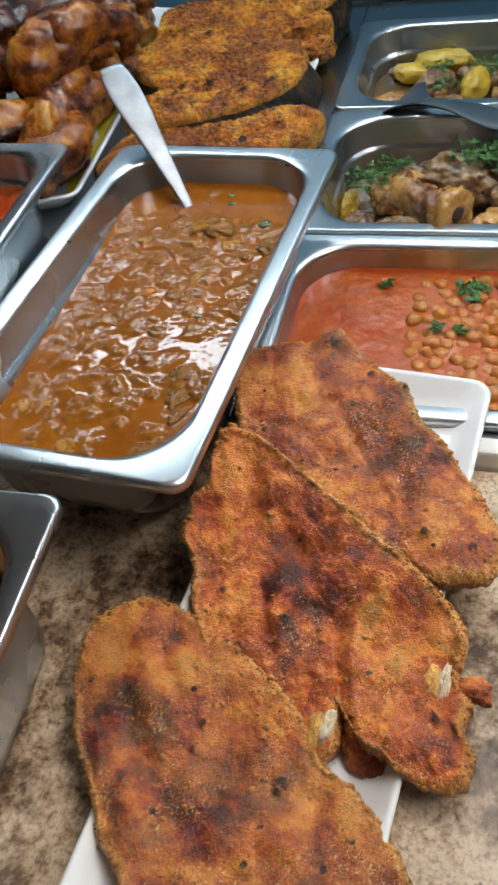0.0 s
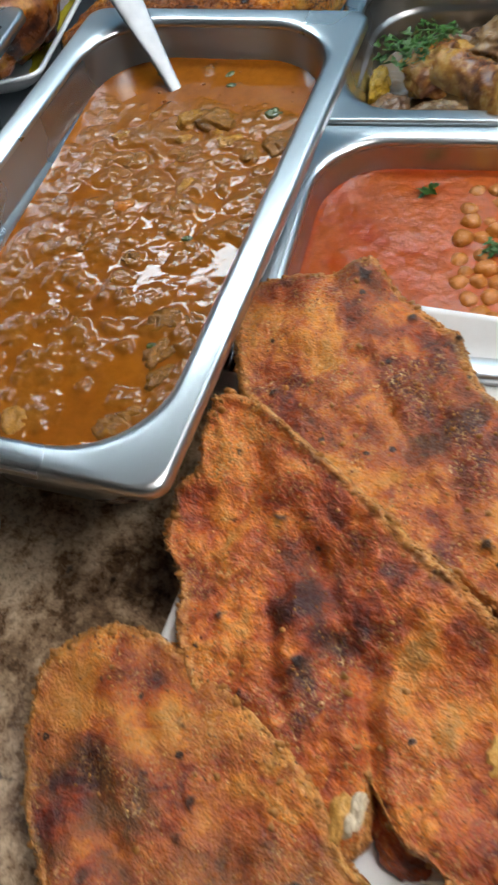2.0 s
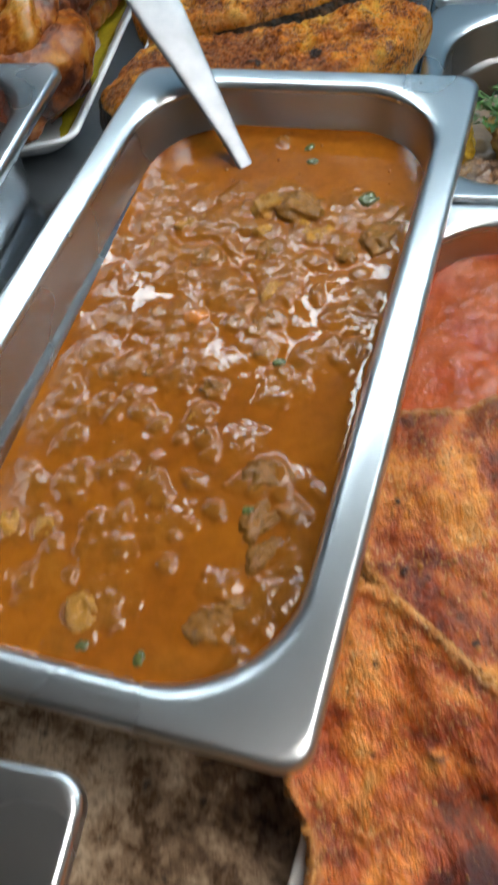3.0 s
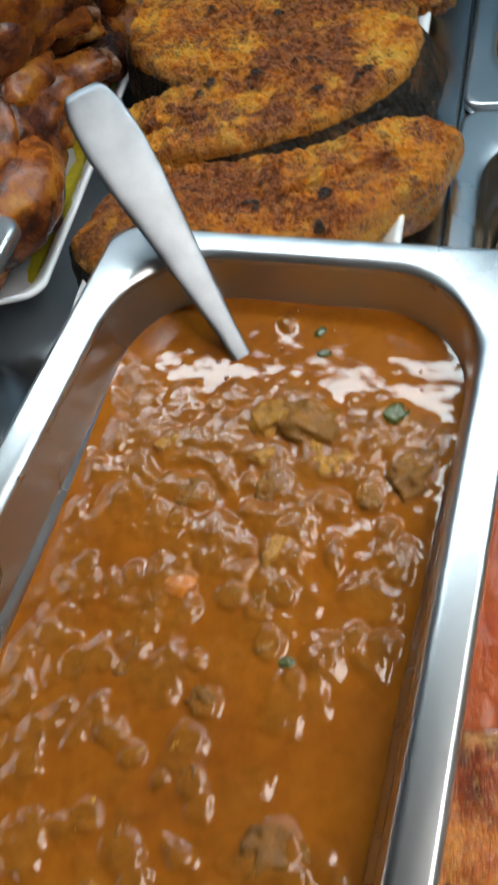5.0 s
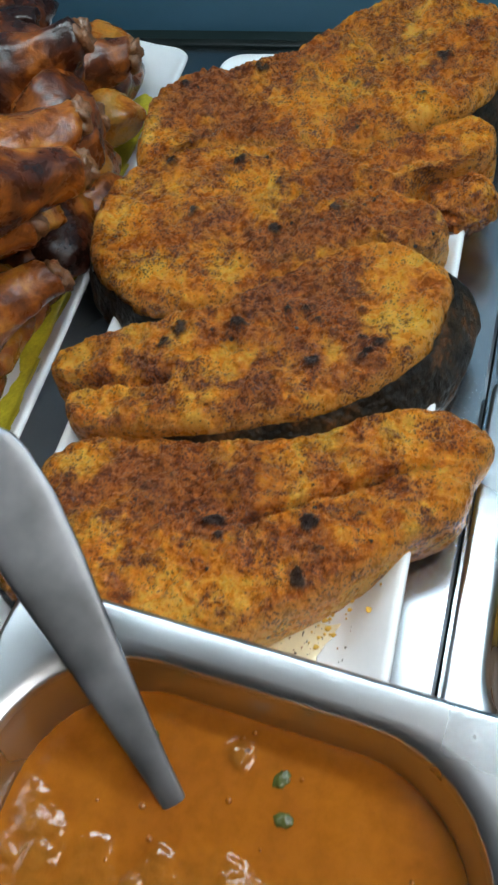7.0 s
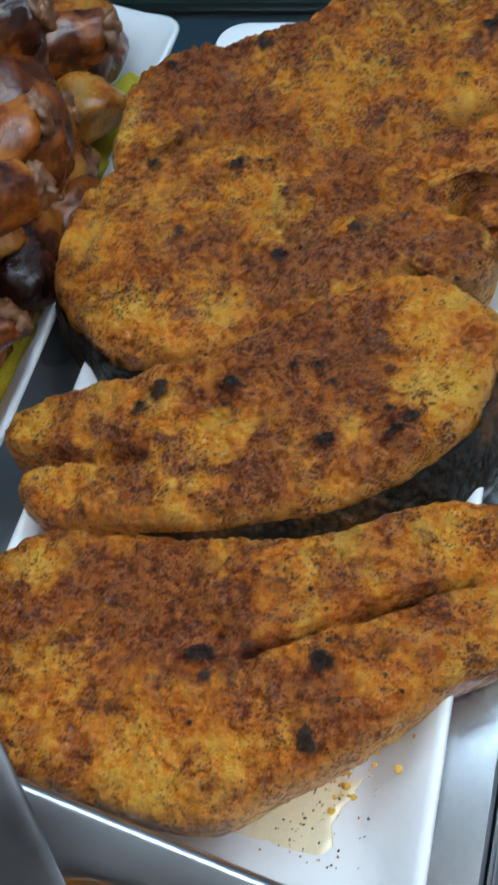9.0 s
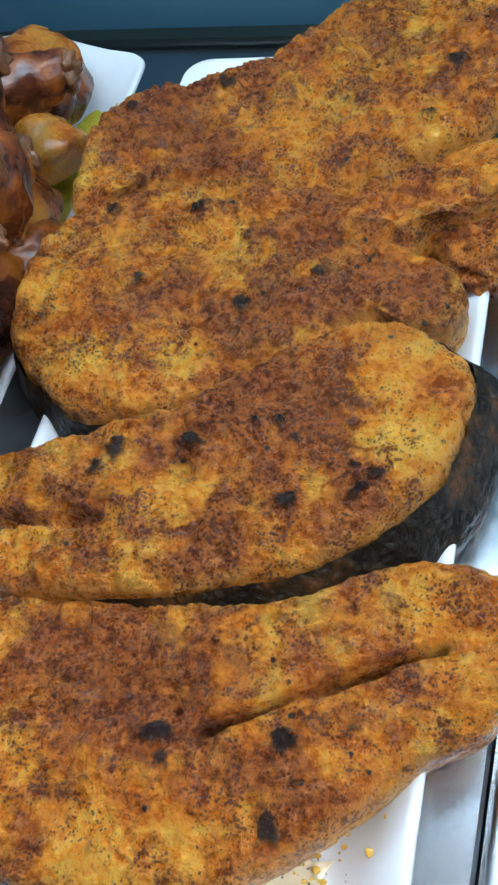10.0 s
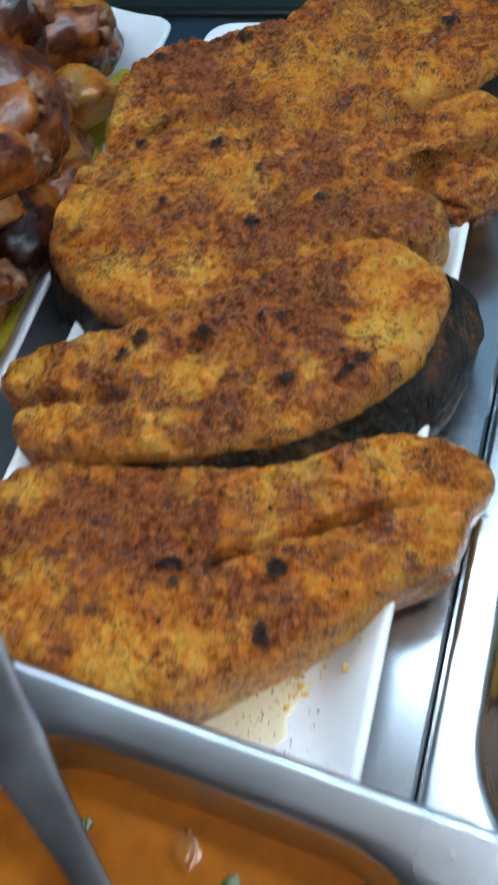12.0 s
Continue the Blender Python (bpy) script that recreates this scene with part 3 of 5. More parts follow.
# ---- pans ----
def gastronorm_pan(label, m, w, l, depth):
    """A pressed steel pan; the pose m holds the middle of its rim."""
    hx, hy, d = w / 2, l / 2, depth
    rim = [(0, -0.0065, 0.01), (0, -0.0022, 0.01), (0.0006, -0.0008, 0.0105), (0.0018, 0, 0.012), (0.0026, 0, 0.013), (0.0105, -0.0003, 0.038), (0.0122, -0.0008, 0.041),
           (0.0139, -0.002, 0.043), (0.0152, -0.0042, 0.044), (0.0142, -0.0047, 0.043), (0.0118, -0.0018, 0.039), (0.003, -0.0012, 0.013), (0.0012, -0.0025, 0.0105), (0.0012, -0.0065, 0.0105)]
    basin = [(0.0152, -0.0042, 0.044), (0.016, -0.0075, 0.044), (0.0178, -0.0245, 0.043), (0.0185, -0.0258, 0.043), (0.0202, -0.0275, 0.042), (0.021, -0.0295, 0.042),
             (0.0255, -d + 0.016, 0.03), (0.0275, -d + 0.007, 0.029), (0.033, -d + 0.0015, 0.026), (0.042, -d + 0.0008, 0.022),
             (0.042, -d, 0.022), (0.0325, -d, 0.026), (0.0265, -d + 0.0065, 0.029), (0.0246, -d + 0.016, 0.03), (0.02, -0.03, 0.042), (0.0192, -0.0282, 0.042), (0.0167, -0.0255, 0.043), (0.015, -0.008, 0.044), (0.0142, -0.0047, 0.043)]
    pan = tagged(empty("gastronorm_pan", m), label, "food pan", "steel food pans")
    verts, faces = loft([rounded_rect(hx - i, hy - i, r, z, 10, 8) for i, z, r in rim], closed=True)
    mesh_ob("rim", verts, faces, RIM_STEEL, pan)
    rings = [rounded_rect(hx - i, hy - i, r, z, 10, 8) for i, z, r in basin]
    n = len(rings[0])
    verts, faces = loft(rings)
    faces = [f for f in faces if not (min(f) // n == 9 and max(f) // n == 10)]
    faces += [tuple(range(9 * n, 10 * n)), tuple(range(11 * n - 1, 10 * n - 1, -1))]
    mesh_ob("basin", verts, faces, STEEL, pan)
    return pan


CURRY_PAN = pose(0.0751, 0.701, 0.9903, -2.68, 0.18, -3.49)
CURRY_AT = pose(0.0751, 0.701, 0.9595, 0, 0, -3.49)
gastronorm_pan("stainless steel pan filled with brown curry", CURRY_PAN, 0.184, 0.3454, 0.0725)
NEAR_LEFT = pose(0.0095, 0.336, 1.0, 0, 0, 2)
gastronorm_pan("deep stainless steel pan standing on the granite", NEAR_LEFT, 0.184, 0.345, 0.0995)
BACK_LEFT = pose(-0.155, 0.7165, 0.98, 0, 0, -1)
gastronorm_pan("stainless steel pan with pieces in red sauce", BACK_LEFT, 0.184, 0.345, 0.0675)
ROWS_Y = {"chickpea": (0.652, 0.845), "meat": (0.8485, 1.0385), "potato": (1.0425, 1.2285)}
RIGHT = {}
for key, label in (("chickpea", "stainless steel pan of chickpeas in red sauce"), ("meat", "stainless steel pan of braised meat with coriander"), ("potato", "stainless steel pan of stewed potatoes and meat")):
    y0, y1 = ROWS_Y[key]
    RIGHT[key] = pose(0.136 + 0.1625, (y0 + y1) / 2, RIM)
    gastronorm_pan(label, RIGHT[key], 0.325, y1 - y0, 0.1)


# ---- sauces ----
def wall_inset(depth):
    """How far a pan's inner wall lies inside its rim's edge, at a depth under the rim."""
    return float(np.interp(depth, [0.0042, 0.0075, 0.0245, 0.0258, 0.0275, 0.0295, 0.056], [0.0152, 0.016, 0.0178, 0.0185, 0.0202, 0.021, 0.0255])) - 0.0007


def sauce(name, label, m, w, l, level, material, lumps, seed, step=0.0014, depths=None):
    """The surface of a stew in a pan: level sauce with proud lumps. lumps(x, y) gives the height of the solids over the sauce.
    depths: how deep the surface lies under the rim at the front and the back of a tilted pan."""
    front, back = depths or (-level, -level)
    low, high, r = -l / 2 + wall_inset(front), l / 2 - wall_inset(back), 0.0425
    hy = (high - low) / 2
    nx, ny = int((w - 0.03) / step), int(2 * hy / step)
    verts, faces, lump = [], [], []
    for j in range(ny + 1):
        y = low + (high - low) * j / ny
        hx = w / 2 - wall_inset(front + (back - front) * j / ny)
        over = max(0.0, abs(y - (low + high) / 2) - (hy - r))
        half = hx - r + math.sqrt(max(0.0, r * r - over * over))
        for i in range(nx + 1):
            x = half * (2 * i / nx - 1)
            near = min(1.0, (half - abs(x)) / 0.006, min(high - y, y - low) / 0.006)
            h = lumps(x, y)
            film = 0.00022 * fbm(x * 55 + seed, y * 55, 3.0, 3)
            up = max(0.0, h) * near
            verts.append((x, y, level + film + up + 0.0012 * (1 - near) ** 2))
            lump.append(min(1.0, up / 0.0016))
    for j in range(ny):
        for i in range(nx):
            a = j * (nx + 1) + i
            faces.append((a, a + 1, a + nx + 2, a + nx + 1))
    ob = mesh_ob(name, verts, faces, material, attributes={"lump": lump})
    ob.matrix_world = m
    return tagged(ob, label, "sauce")


def ridges(x, y, scale, seed):
    return noise.fractal(Vector((x * scale + seed, y * scale - seed, seed)), 0.7, 2.0, 4)


def coated_pieces(seed, count, hx, y0, y1, keep):
    """Stewed pieces under a film of sauce, as a function that gives their height over the level sauce."""
    dice, cells = random.Random(seed), {}
    for k in range(count):
        x, y = dice.uniform(-hx, hx), dice.uniform(y0, y1)
        if dice.random() > keep(x, y):
            continue
        item = (x, y, dice.uniform(0.005, 0.0125), dice.uniform(0.4, 0.95), dice.uniform(0, 3.14), dice.uniform(0.0004, 0.0021))
        for i in range(-1, 2):
            for j in range(-1, 2):
                cells.setdefault((int(x // 0.012) + i, int(y // 0.012) + j), []).append(item)

    def height(x, y):
        best = 0.0
        for cx, cy, r, flat, a, h in cells.get((int(x // 0.012), int(y // 0.012)), ()):
            dx, dy = x - cx, y - cy
            u, v = dx * math.cos(a) + dy * math.sin(a), (-dx * math.sin(a) + dy * math.cos(a)) / flat
            d = math.hypot(u, v) / r + 0.5 * fbm(x * 100 + h * 900, y * 100, seed, 3)
            if d < 1.25:
                best = max(best, h * (1 - (d / 1.25) ** 2) * (1 + 0.4 * fbm(x * 130, y * 130, h * 500, 2)))
        return best
    return height


curry_lumps = coated_pieces(4, 270, 0.07, -0.146, 0.104, lambda x, y: 0.45 if y < -0.07 else (0.3 if x > 0.02 and -0.06 < y < 0.02 else 0.95))


def tomato_relief(x, y):
    """Thick grainy puree that thins to red oil at the front of the pan."""
    thick = min(1.0, max(0.0, math.hypot(x - 0.085, (y + 0.055) * 1.2) / 0.055 - 0.8 + 0.5 * ridges(x, y, 30, 5.0)))
    return thick * (0.0013 + 0.001 * ridges(x, y, 30, 5.0) + 0.00016 * ridges(x, y, 140, 2.0)) + 0.0003 * min(1.0, max(0.0, 9 * (x + 0.06))) * max(0.0, ridges(x, y, 90, 8.0))


sauce("tomato_sauce", "thick glossy red chickpea sauce", RIGHT["chickpea"], 0.325, 0.193, -0.021, TOMATO, tomato_relief, 4.0, 0.001)
sauce("meat_broth", "thin brown broth round braised meat", RIGHT["meat"], 0.325, 0.19, -0.05, BROTH, lambda x, y: 0.003 * max(0.0, ridges(x, y, 45, 7.0)), 6.0, 0.002)
sauce("potato_broth", "thin yellow-brown sauce round potatoes", RIGHT["potato"], 0.325, 0.186, -0.042, BROTH, lambda x, y: 0.003 * max(0.0, ridges(x, y, 45, 9.0)), 7.0, 0.002)
sauce("red_stew", "thick red stew with pieces", BACK_LEFT, 0.184, 0.345, -0.034, TOMATO, lambda x, y: 0.005 * max(0.0, ridges(x, y, 45, 11.0)), 8.0, 0.0022)
sauce("yellow_stew", "yellow stew in a steel pan", NEAR_LEFT, 0.184, 0.345, -0.045, CURRY, lambda x, y: 0.004 * max(0.0, ridges(x, y, 45, 13.0)), 9.0, 0.0022)


# ---- pieces in the sauces ----
def lump_mesh(name, sx, sy, sz, seed, material, rough=0.28, detail=3, sharp=1.0):
    bm = bmesh.new()
    bmesh.ops.create_icosphere(bm, subdivisions=detail, radius=1.0)
    for v in bm.verts:
        d = v.co.normalized()
        k = 1 + rough * noise.fractal(d * 1.3 + Vector((seed, seed * 2, 0)), 0.8, 2.0, 4)
        p = Vector([math.copysign(abs(c) ** sharp, c) for c in d]) * k
        v.co = Vector((p.x * sx, p.y * sy, p.z * sz))
    me = bpy.data.meshes.new(name)
    bm.to_mesh(me)
    bm.free()
    me.polygons.foreach_set("use_smooth", [True] * len(me.polygons))
    me.materials.append(material)
    return me


def put(name, me, base, x, y, z, turn, label, category, group="", tilt=(0, 0), size=1.0):
    ob = new(name, me)
    ob.matrix_world = base @ pose(x, y, z, tilt[0], tilt[1], turn) @ Matrix.Scale(size, 4)
    return tagged(ob, label, category, group)


rng = random.Random(7)
CARROT_AT, PEPPER_AT = (-0.013, 0.016), (0.049, 0.101)
chunks = [lump_mesh("meat_chunk", 0.0075, 0.0055, 0.0042, s, MEAT if s % 2 else PALE_MEAT, 0.42, 4, 0.9) for s in range(8)]
placed, WETTED = [], [(0.017, 0.093, 0.0115), (0.0, 0.092, 0.008), (*CARROT_AT, 0.0052), (*PEPPER_AT, 0.0055), (-0.005, 0.142, 0.003)]
for k in range(400):
    if len(placed) >= 52:
        break
    x, y = rng.uniform(-0.058, 0.058), rng.uniform(-0.125, 0.1)
    if (y < -0.06 and rng.random() < 0.4) or (x > 0.02 and y < -0.01 and rng.random() < 0.7):
        continue
    if any((x - a) ** 2 + (y - b) ** 2 < 0.0095 ** 2 for a, b in placed):
        continue
    placed.append((x, y))
    WETTED.append((x, y, 0.0056 * (0.45 + 0.65 * (k % 7) / 6)))
    put("meat_chunk", rng.choice(chunks), CURRY_AT, x, y, -0.002 + rng.uniform(-0.0022, 0.0004), rng.uniform(0, 360), "small stewed meat chunk coated in curry sauce", "meat", "meat chunks in the curry", (rng.uniform(-20, 20), rng.uniform(-20, 20)), 0.45 + 0.65 * (k % 7) / 6)
big = lump_mesh("large_meat_chunk", 0.012, 0.009, 0.007, 31, MEAT, 0.4, 4, 0.8)
pale = lump_mesh("pale_meat_chunk", 0.0085, 0.008, 0.006, 37, PALE_MEAT, 0.35, 4, 0.8)
put("large_meat_chunk", big, CURRY_AT, 0.017, 0.093, -0.0016, -20, "large brown meat chunk in the curry", "meat")
put("pale_meat_chunk", pale, CURRY_AT, 0.0, 0.092, -0.0012, 60, "pale fatty meat chunk in the curry", "meat")
put("dark_meat_chunk", lump_mesh("dark_meat_chunk", 0.004, 0.0032, 0.0026, 43, BROWN_MEAT, 0.3, 3), CURRY_AT, -0.005, 0.142, -0.0012, 20, "small dark meat chunk in the curry", "meat")
put("carrot_piece", lump_mesh("carrot_piece", 0.0058, 0.005, 0.0035, 47, CARROT, 0.3, 4), CURRY_AT, *CARROT_AT, -0.0004, 30, "soft orange-red carrot piece in the curry", "vegetable")
put("pepper_chunk", lump_mesh("pepper_chunk", 0.0062, 0.005, 0.003, 49, GREEN, 0.28, 4), CURRY_AT, *PEPPER_AT, 0.0003, 50, "olive green pepper chunk in the curry", "vegetable")
strip = lump_mesh("onion_strip", 0.009, 0.0042, 0.0026, 53, MEAT, 0.45, 4)
for k in range(8):
    x, y = rng.uniform(-0.055, 0.055), rng.uniform(-0.12, 0.08)
    put("onion_strip", strip, CURRY_AT, x, y, -0.0008, rng.gauss(75, 40), "soft brown onion strip in the curry", "vegetable", "onion strips in the curry", (0, 0), rng.uniform(0.55, 1.15))
for x, y, size, kind in ((-0.028, 0.08, 0.9, 0), (-0.019, 0.055, 1.0, 1), (-0.023, 0.042, 0.8, 0), (0.011, 0.064, 1.0, 1), (0.029, 0.074, 1.1, 0), (0.06, 0.078, 1.3, 1), (-0.003, 0.03, 0.7, 0), (0.043, -0.059, 1.2, 1), (-0.01, -0.13, 1.4, 0), (0.041, -0.125, 1.1, 1), (-0.039, -0.1, 1.1, 0)):
    WETTED.append((x, y, 0.0085 * size * (0.62 if kind == 0 else 0.8)))
    put("pale_meat_chunk", pale if kind == 0 else big, CURRY_AT, x, y, -0.0024, 700 * x + 300 * y, "tan stewed meat chunk breaking the curry surface", "meat", "large chunks in the curry", (8, 6), size * 0.68)
leaf_bit = lump_mesh("pepper_piece", 0.0034, 0.0024, 0.0014, 5, GREEN, 0.28, 4)
for x, y, a in ((0.032, -0.003, 20), (0.01, 0.139, 70), (0.014, 0.128, 20), (0.04, -0.076, 10), (0.046, -0.082, 80), (-0.03, 0.045, 50), (0.018, -0.142, 100), (-0.005, -0.142, 30), (-0.036, 0.138, 60)):
    put("pepper_piece", leaf_bit, CURRY_AT, x, y, -0.0003, a, "small green pepper piece in the curry", "vegetable", "green pieces in the curry")

def climbing(pieces, lumps):
    """The sauce's relief with the small rise where it wets the side of a piece."""
    near = {}
    for item in pieces:
        for i in range(-2, 3):
            for j in range(-2, 3):
                near.setdefault((int(item[0] // 0.008) + i, int(item[1] // 0.008) + j), []).append(item)

    def height(x, y):
        best = lumps(x, y)
        for cx, cy, r in near.get((int(x // 0.008), int(y // 0.008)), ()):
            d = math.hypot(x - cx, y - cy) + 0.0012 * fbm(x * 160, y * 160, cx * 90, 2)
            if d < r + 0.006:
                best = max(best, 0.0016 * math.exp(-max(0.0, d - 0.9 * r) / 0.0012))
        return best
    return height


sauce("curry_sauce", "glossy orange-brown curry sauce with stewed lumps", CURRY_AT, 0.184, 0.3454, 0.0, CURRY, climbing(WETTED, curry_lumps), 1.0, 0.001, (0.0385, 0.0228))

bubble = lump_mesh("oil_bubble", 0.0015, 0.0015, 0.0011, 3, CURRY_FILM, 0.03, 3)
for x, y, size in ((-0.006, 0.147, 1.3), (-0.003, 0.15, 0.9), (-0.004, 0.128, 1.2), (0.012, 0.14, 0.8), (0.016, 0.141, 0.9), (0.055, 0.124, 0.9), (0.057, 0.115, 0.8), (0.03, 0.109, 0.7), (-0.03, 0.118, 1.4), (-0.035, 0.1, 1.1), (-0.05, 0.08, 1.0), (0.0, 0.11, 0.9), (-0.024, 0.11, 1.2), (-0.045, 0.115, 0.8), (0.036, 0.09, 1.0), (0.01, 0.118, 0.7)):
    put("oil_bubble", bubble, CURRY_AT, x, y, 0.0, 0, "small glossy bubble on the curry sauce", "bubble", "bubbles on the curry", size=0.6 * size)

pea = lump_mesh("chickpea", 0.0064, 0.0059, 0.0052, 3, CHICKPEA, 0.16, 3)
spots = []
for k in range(3000):
    if len(spots) >= 190:
        break
    x, y = rng.gauss(0.0, 0.05), rng.gauss(0.0, 0.038)
    if x < -0.075 or x > 0.13 or abs(y) > 0.066 or any((x - a) ** 2 + (y - b) ** 2 < 0.0088 ** 2 for a, b in spots):
        continue
    if x < -0.055 and y > -0.04:
        continue
    spots.append((x, y))
    put("chickpea", pea, RIGHT["chickpea"], x, y, -0.0206 + rng.uniform(-0.0028, 0.0008), rng.uniform(0, 360), "soft golden chickpea coated in red sauce", "chickpea", "chickpeas in the sauce", (rng.uniform(-40, 40), 0), rng.uniform(0.9, 1.18))


def leaf_mesh(seed):
    """A lobed coriander leaf, curled, of some thickness."""
    r = random.Random(seed)
    n, rings = 30, []
    for z in (0.00018, -0.00018):
        ring = []
        for i in range(n):
            a = 2 * math.pi * i / n
            k = 0.6 + 0.28 * math.cos(3 * a) + 0.13 * math.cos(9 * a + seed) + 0.05 * r.random()
            x, y = k * math.cos(a), k * math.sin(a)
            ring.append((0.0062 * x, 0.0062 * y, z + 0.0016 * (x * x - 0.6 * y * y + 0.4 * x * y)))
        rings.append(ring)
    verts, faces = loft(rings, True, True)
    me = bpy.data.meshes.new("leaf")
    me.from_pydata(verts, [], faces)
    me.materials.append(HERB)
    return me


LEAVES = [leaf_mesh(s) for s in range(5)]


def coriander(base, x, y, z, spread, count, label, lift=0.006):
    sprig = tagged(empty("coriander_sprig", base @ pose(x, y, z)), label, "herb", "coriander garnish")
    for k in range(int(count * 2.2)):
        a, d = rng.uniform(0, 6.28), spread * math.sqrt(rng.random())
        ob = new("leaf", rng.choice(LEAVES))
        ob.parent = sprig
        ob.matrix_local = pose(d * math.cos(a) * 1.3, d * math.sin(a), rng.uniform(0, lift), rng.uniform(-45, 45), rng.uniform(-45, 45), rng.uniform(0, 360)) @ Matrix.Scale(rng.uniform(0.35, 0.8), 4)
    for k in range(max(1, count // 4)):
        a, d = rng.uniform(0, 6.28), spread * 0.7
        bm = bmesh.new()
        bmesh.ops.create_cone(bm, cap_ends=True, segments=6, radius1=0.0007, radius2=0.0005, depth=spread * 1.5)
        ob = part("stem", bm, HERB, sprig, smooth=True)
        ob.matrix_local = pose(d * 0.5 * math.cos(a), d * 0.5 * math.sin(a), lift * 0.6, 90, rng.uniform(-15, 15), rng.uniform(0, 360))
    return sprig


# chickpea garnish
for x, y, s, c in ((-0.014, 0.054, 0.0095, 14), (-0.037, 0.009, 0.006, 6), (-0.019, 0.006, 0.0045, 4), (-0.079, 0.056, 0.0035, 3), (0.014, 0.03, 0.006, 4), (0.017, -0.048, 0.007, 6), (-0.012, 0.04, 0.005, 3)):
    coriander(RIGHT["chickpea"], x, y, -0.0175, s, c, "chopped green coriander on the chickpeas", 0.003)
# braised meat
BRAISED_PIECES = ((-0.085, -0.04, -0.044, 10, 31, BRAISED, (0.026, 0.018, 0.014)), (-0.092, 0.012, -0.034, 60, 32, BRAISED_GOLD, (0.026, 0.02, 0.018)), (-0.036, 0.024, -0.03, -20, 33, BRAISED, (0.034, 0.022, 0.02)),
                  (0.045, -0.035, -0.036, 10, 34, BRAISED, (0.03, 0.02, 0.015)), (0.02, 0.012, -0.03, 70, 35, BRAISED, (0.035, 0.025, 0.018)), (0.1, -0.02, -0.04, 15, 36, BRAISED, (0.03, 0.022, 0.015)),
                  (-0.133, 0.0, -0.04, 0, 38, COOKED_POTATO, (0.008, 0.014, 0.01)), (-0.07, 0.045, -0.042, 5, 39, BRAISED, (0.028, 0.018, 0.012)), (-0.122, -0.03, -0.045, 80, 40, BRAISED, (0.016, 0.014, 0.012)), (0.08, 0.05, -0.036, 20, 51, BRAISED, (0.03, 0.018, 0.014)), (0.0, -0.03, -0.04, 30, 54, BRAISED_GOLD, (0.024, 0.018, 0.012)))
for x, y, z, a, seed, mat_, sz in BRAISED_PIECES:
    put("braised_piece", lump_mesh("braised_piece", *sz, seed, mat_, 0.32, 5, 0.9), RIGHT["meat"], x, y, z, a, "dark braised meat piece in brown broth", "meat", "braised pieces in the pan")


def braised_shank():
    """A golden shank with its cut bone, lying to the front rim of the pan."""
    thing = tagged(empty("braised_shank", RIGHT["meat"] @ pose(-0.06, -0.051, -0.002, 0, -2, -38)), "golden-brown braised shank piece with a hollow bone end", "meat")
    rings = []
    for q in np.linspace(0, 1, 34):
        x = -0.036 + 0.072 * q
        r = float(np.interp(q, [0, 0.06, 0.25, 0.5, 0.75, 0.95, 1.0], [0.003, 0.011, 0.0135, 0.0125, 0.017, 0.0225, 0.018]))
        ring = []
        for i in range(32):
            a = 2 * math.pi * i / 32
            k = 1 + 0.22 * fbm(q * 4, math.cos(a), math.sin(a), 4) + 0.1 * fbm(q * 20, math.cos(a) * 5, math.sin(a) * 5, 3)
            ring.append((x, r * k * math.cos(a), r * k * math.sin(a)))
        rings.append(ring)
    mesh_ob("meat", *loft(rings, True, True), BRAISED_GOLD, thing)
    # A solid dark lump: its colour stands for the shade inside the hollow.
    bone = new("bone", lump_mesh("bone", 0.002, 0.0065, 0.0065, 77, HOLLOW_SHADE, 0.3, 3))
    bone.parent = thing
    bone.matrix_local = pose(0.0365, 0.0, 0.002)
    bone["label"] = "solid bone end, the shade of its hollow put into the colour"


braised_shank()
coriander(RIGHT["meat"], -0.114, 0.005, -0.019, 0.016, 26, "fresh green coriander on the braised meat", 0.01)
coriander(RIGHT["meat"], -0.095, 0.025, -0.02, 0.014, 20, "fresh green coriander on the braised meat", 0.008)
coriander(RIGHT["meat"], -0.02, 0.03, -0.012, 0.02, 40, "fresh green coriander on the braised meat", 0.01)
coriander(RIGHT["meat"], 0.015, 0.02, -0.012, 0.026, 60, "fresh green coriander on the braised meat", 0.01)
coriander(RIGHT["meat"], 0.06, 0.02, -0.018, 0.025, 30, "fresh green coriander on the braised meat", 0.012)
# stewed potatoes
POTATO_PIECES = ((-0.1, 0.035, -0.032, 10, 41, COOKED_POTATO, (0.02, 0.012, 0.011)), (-0.034, -0.006, -0.026, 75, 42, COOKED_POTATO, (0.024, 0.014, 0.015)), (-0.07, 0.046, -0.026, -4, 43, COOKED_POTATO, (0.03, 0.011, 0.012)), (0.01, 0.035, -0.026, 30, 44, COOKED_POTATO, (0.032, 0.018, 0.014)),
                 (-0.075, 0.005, -0.03, 40, 45, BRAISED, (0.022, 0.018, 0.013)), (0.03, -0.03, -0.03, 0, 46, COOKED_POTATO, (0.028, 0.018, 0.014)), (-0.115, -0.02, -0.037, 20, 47, BRAISED_GOLD, (0.02, 0.016, 0.011)), (0.08, 0.0, -0.03, 60, 48, COOKED_POTATO, (0.03, 0.02, 0.015)),
                 (-0.06, -0.035, -0.034, 0, 52, BRAISED, (0.02, 0.014, 0.011)), (-0.012, 0.012, -0.03, 30, 53, BRAISED, (0.014, 0.012, 0.01)))
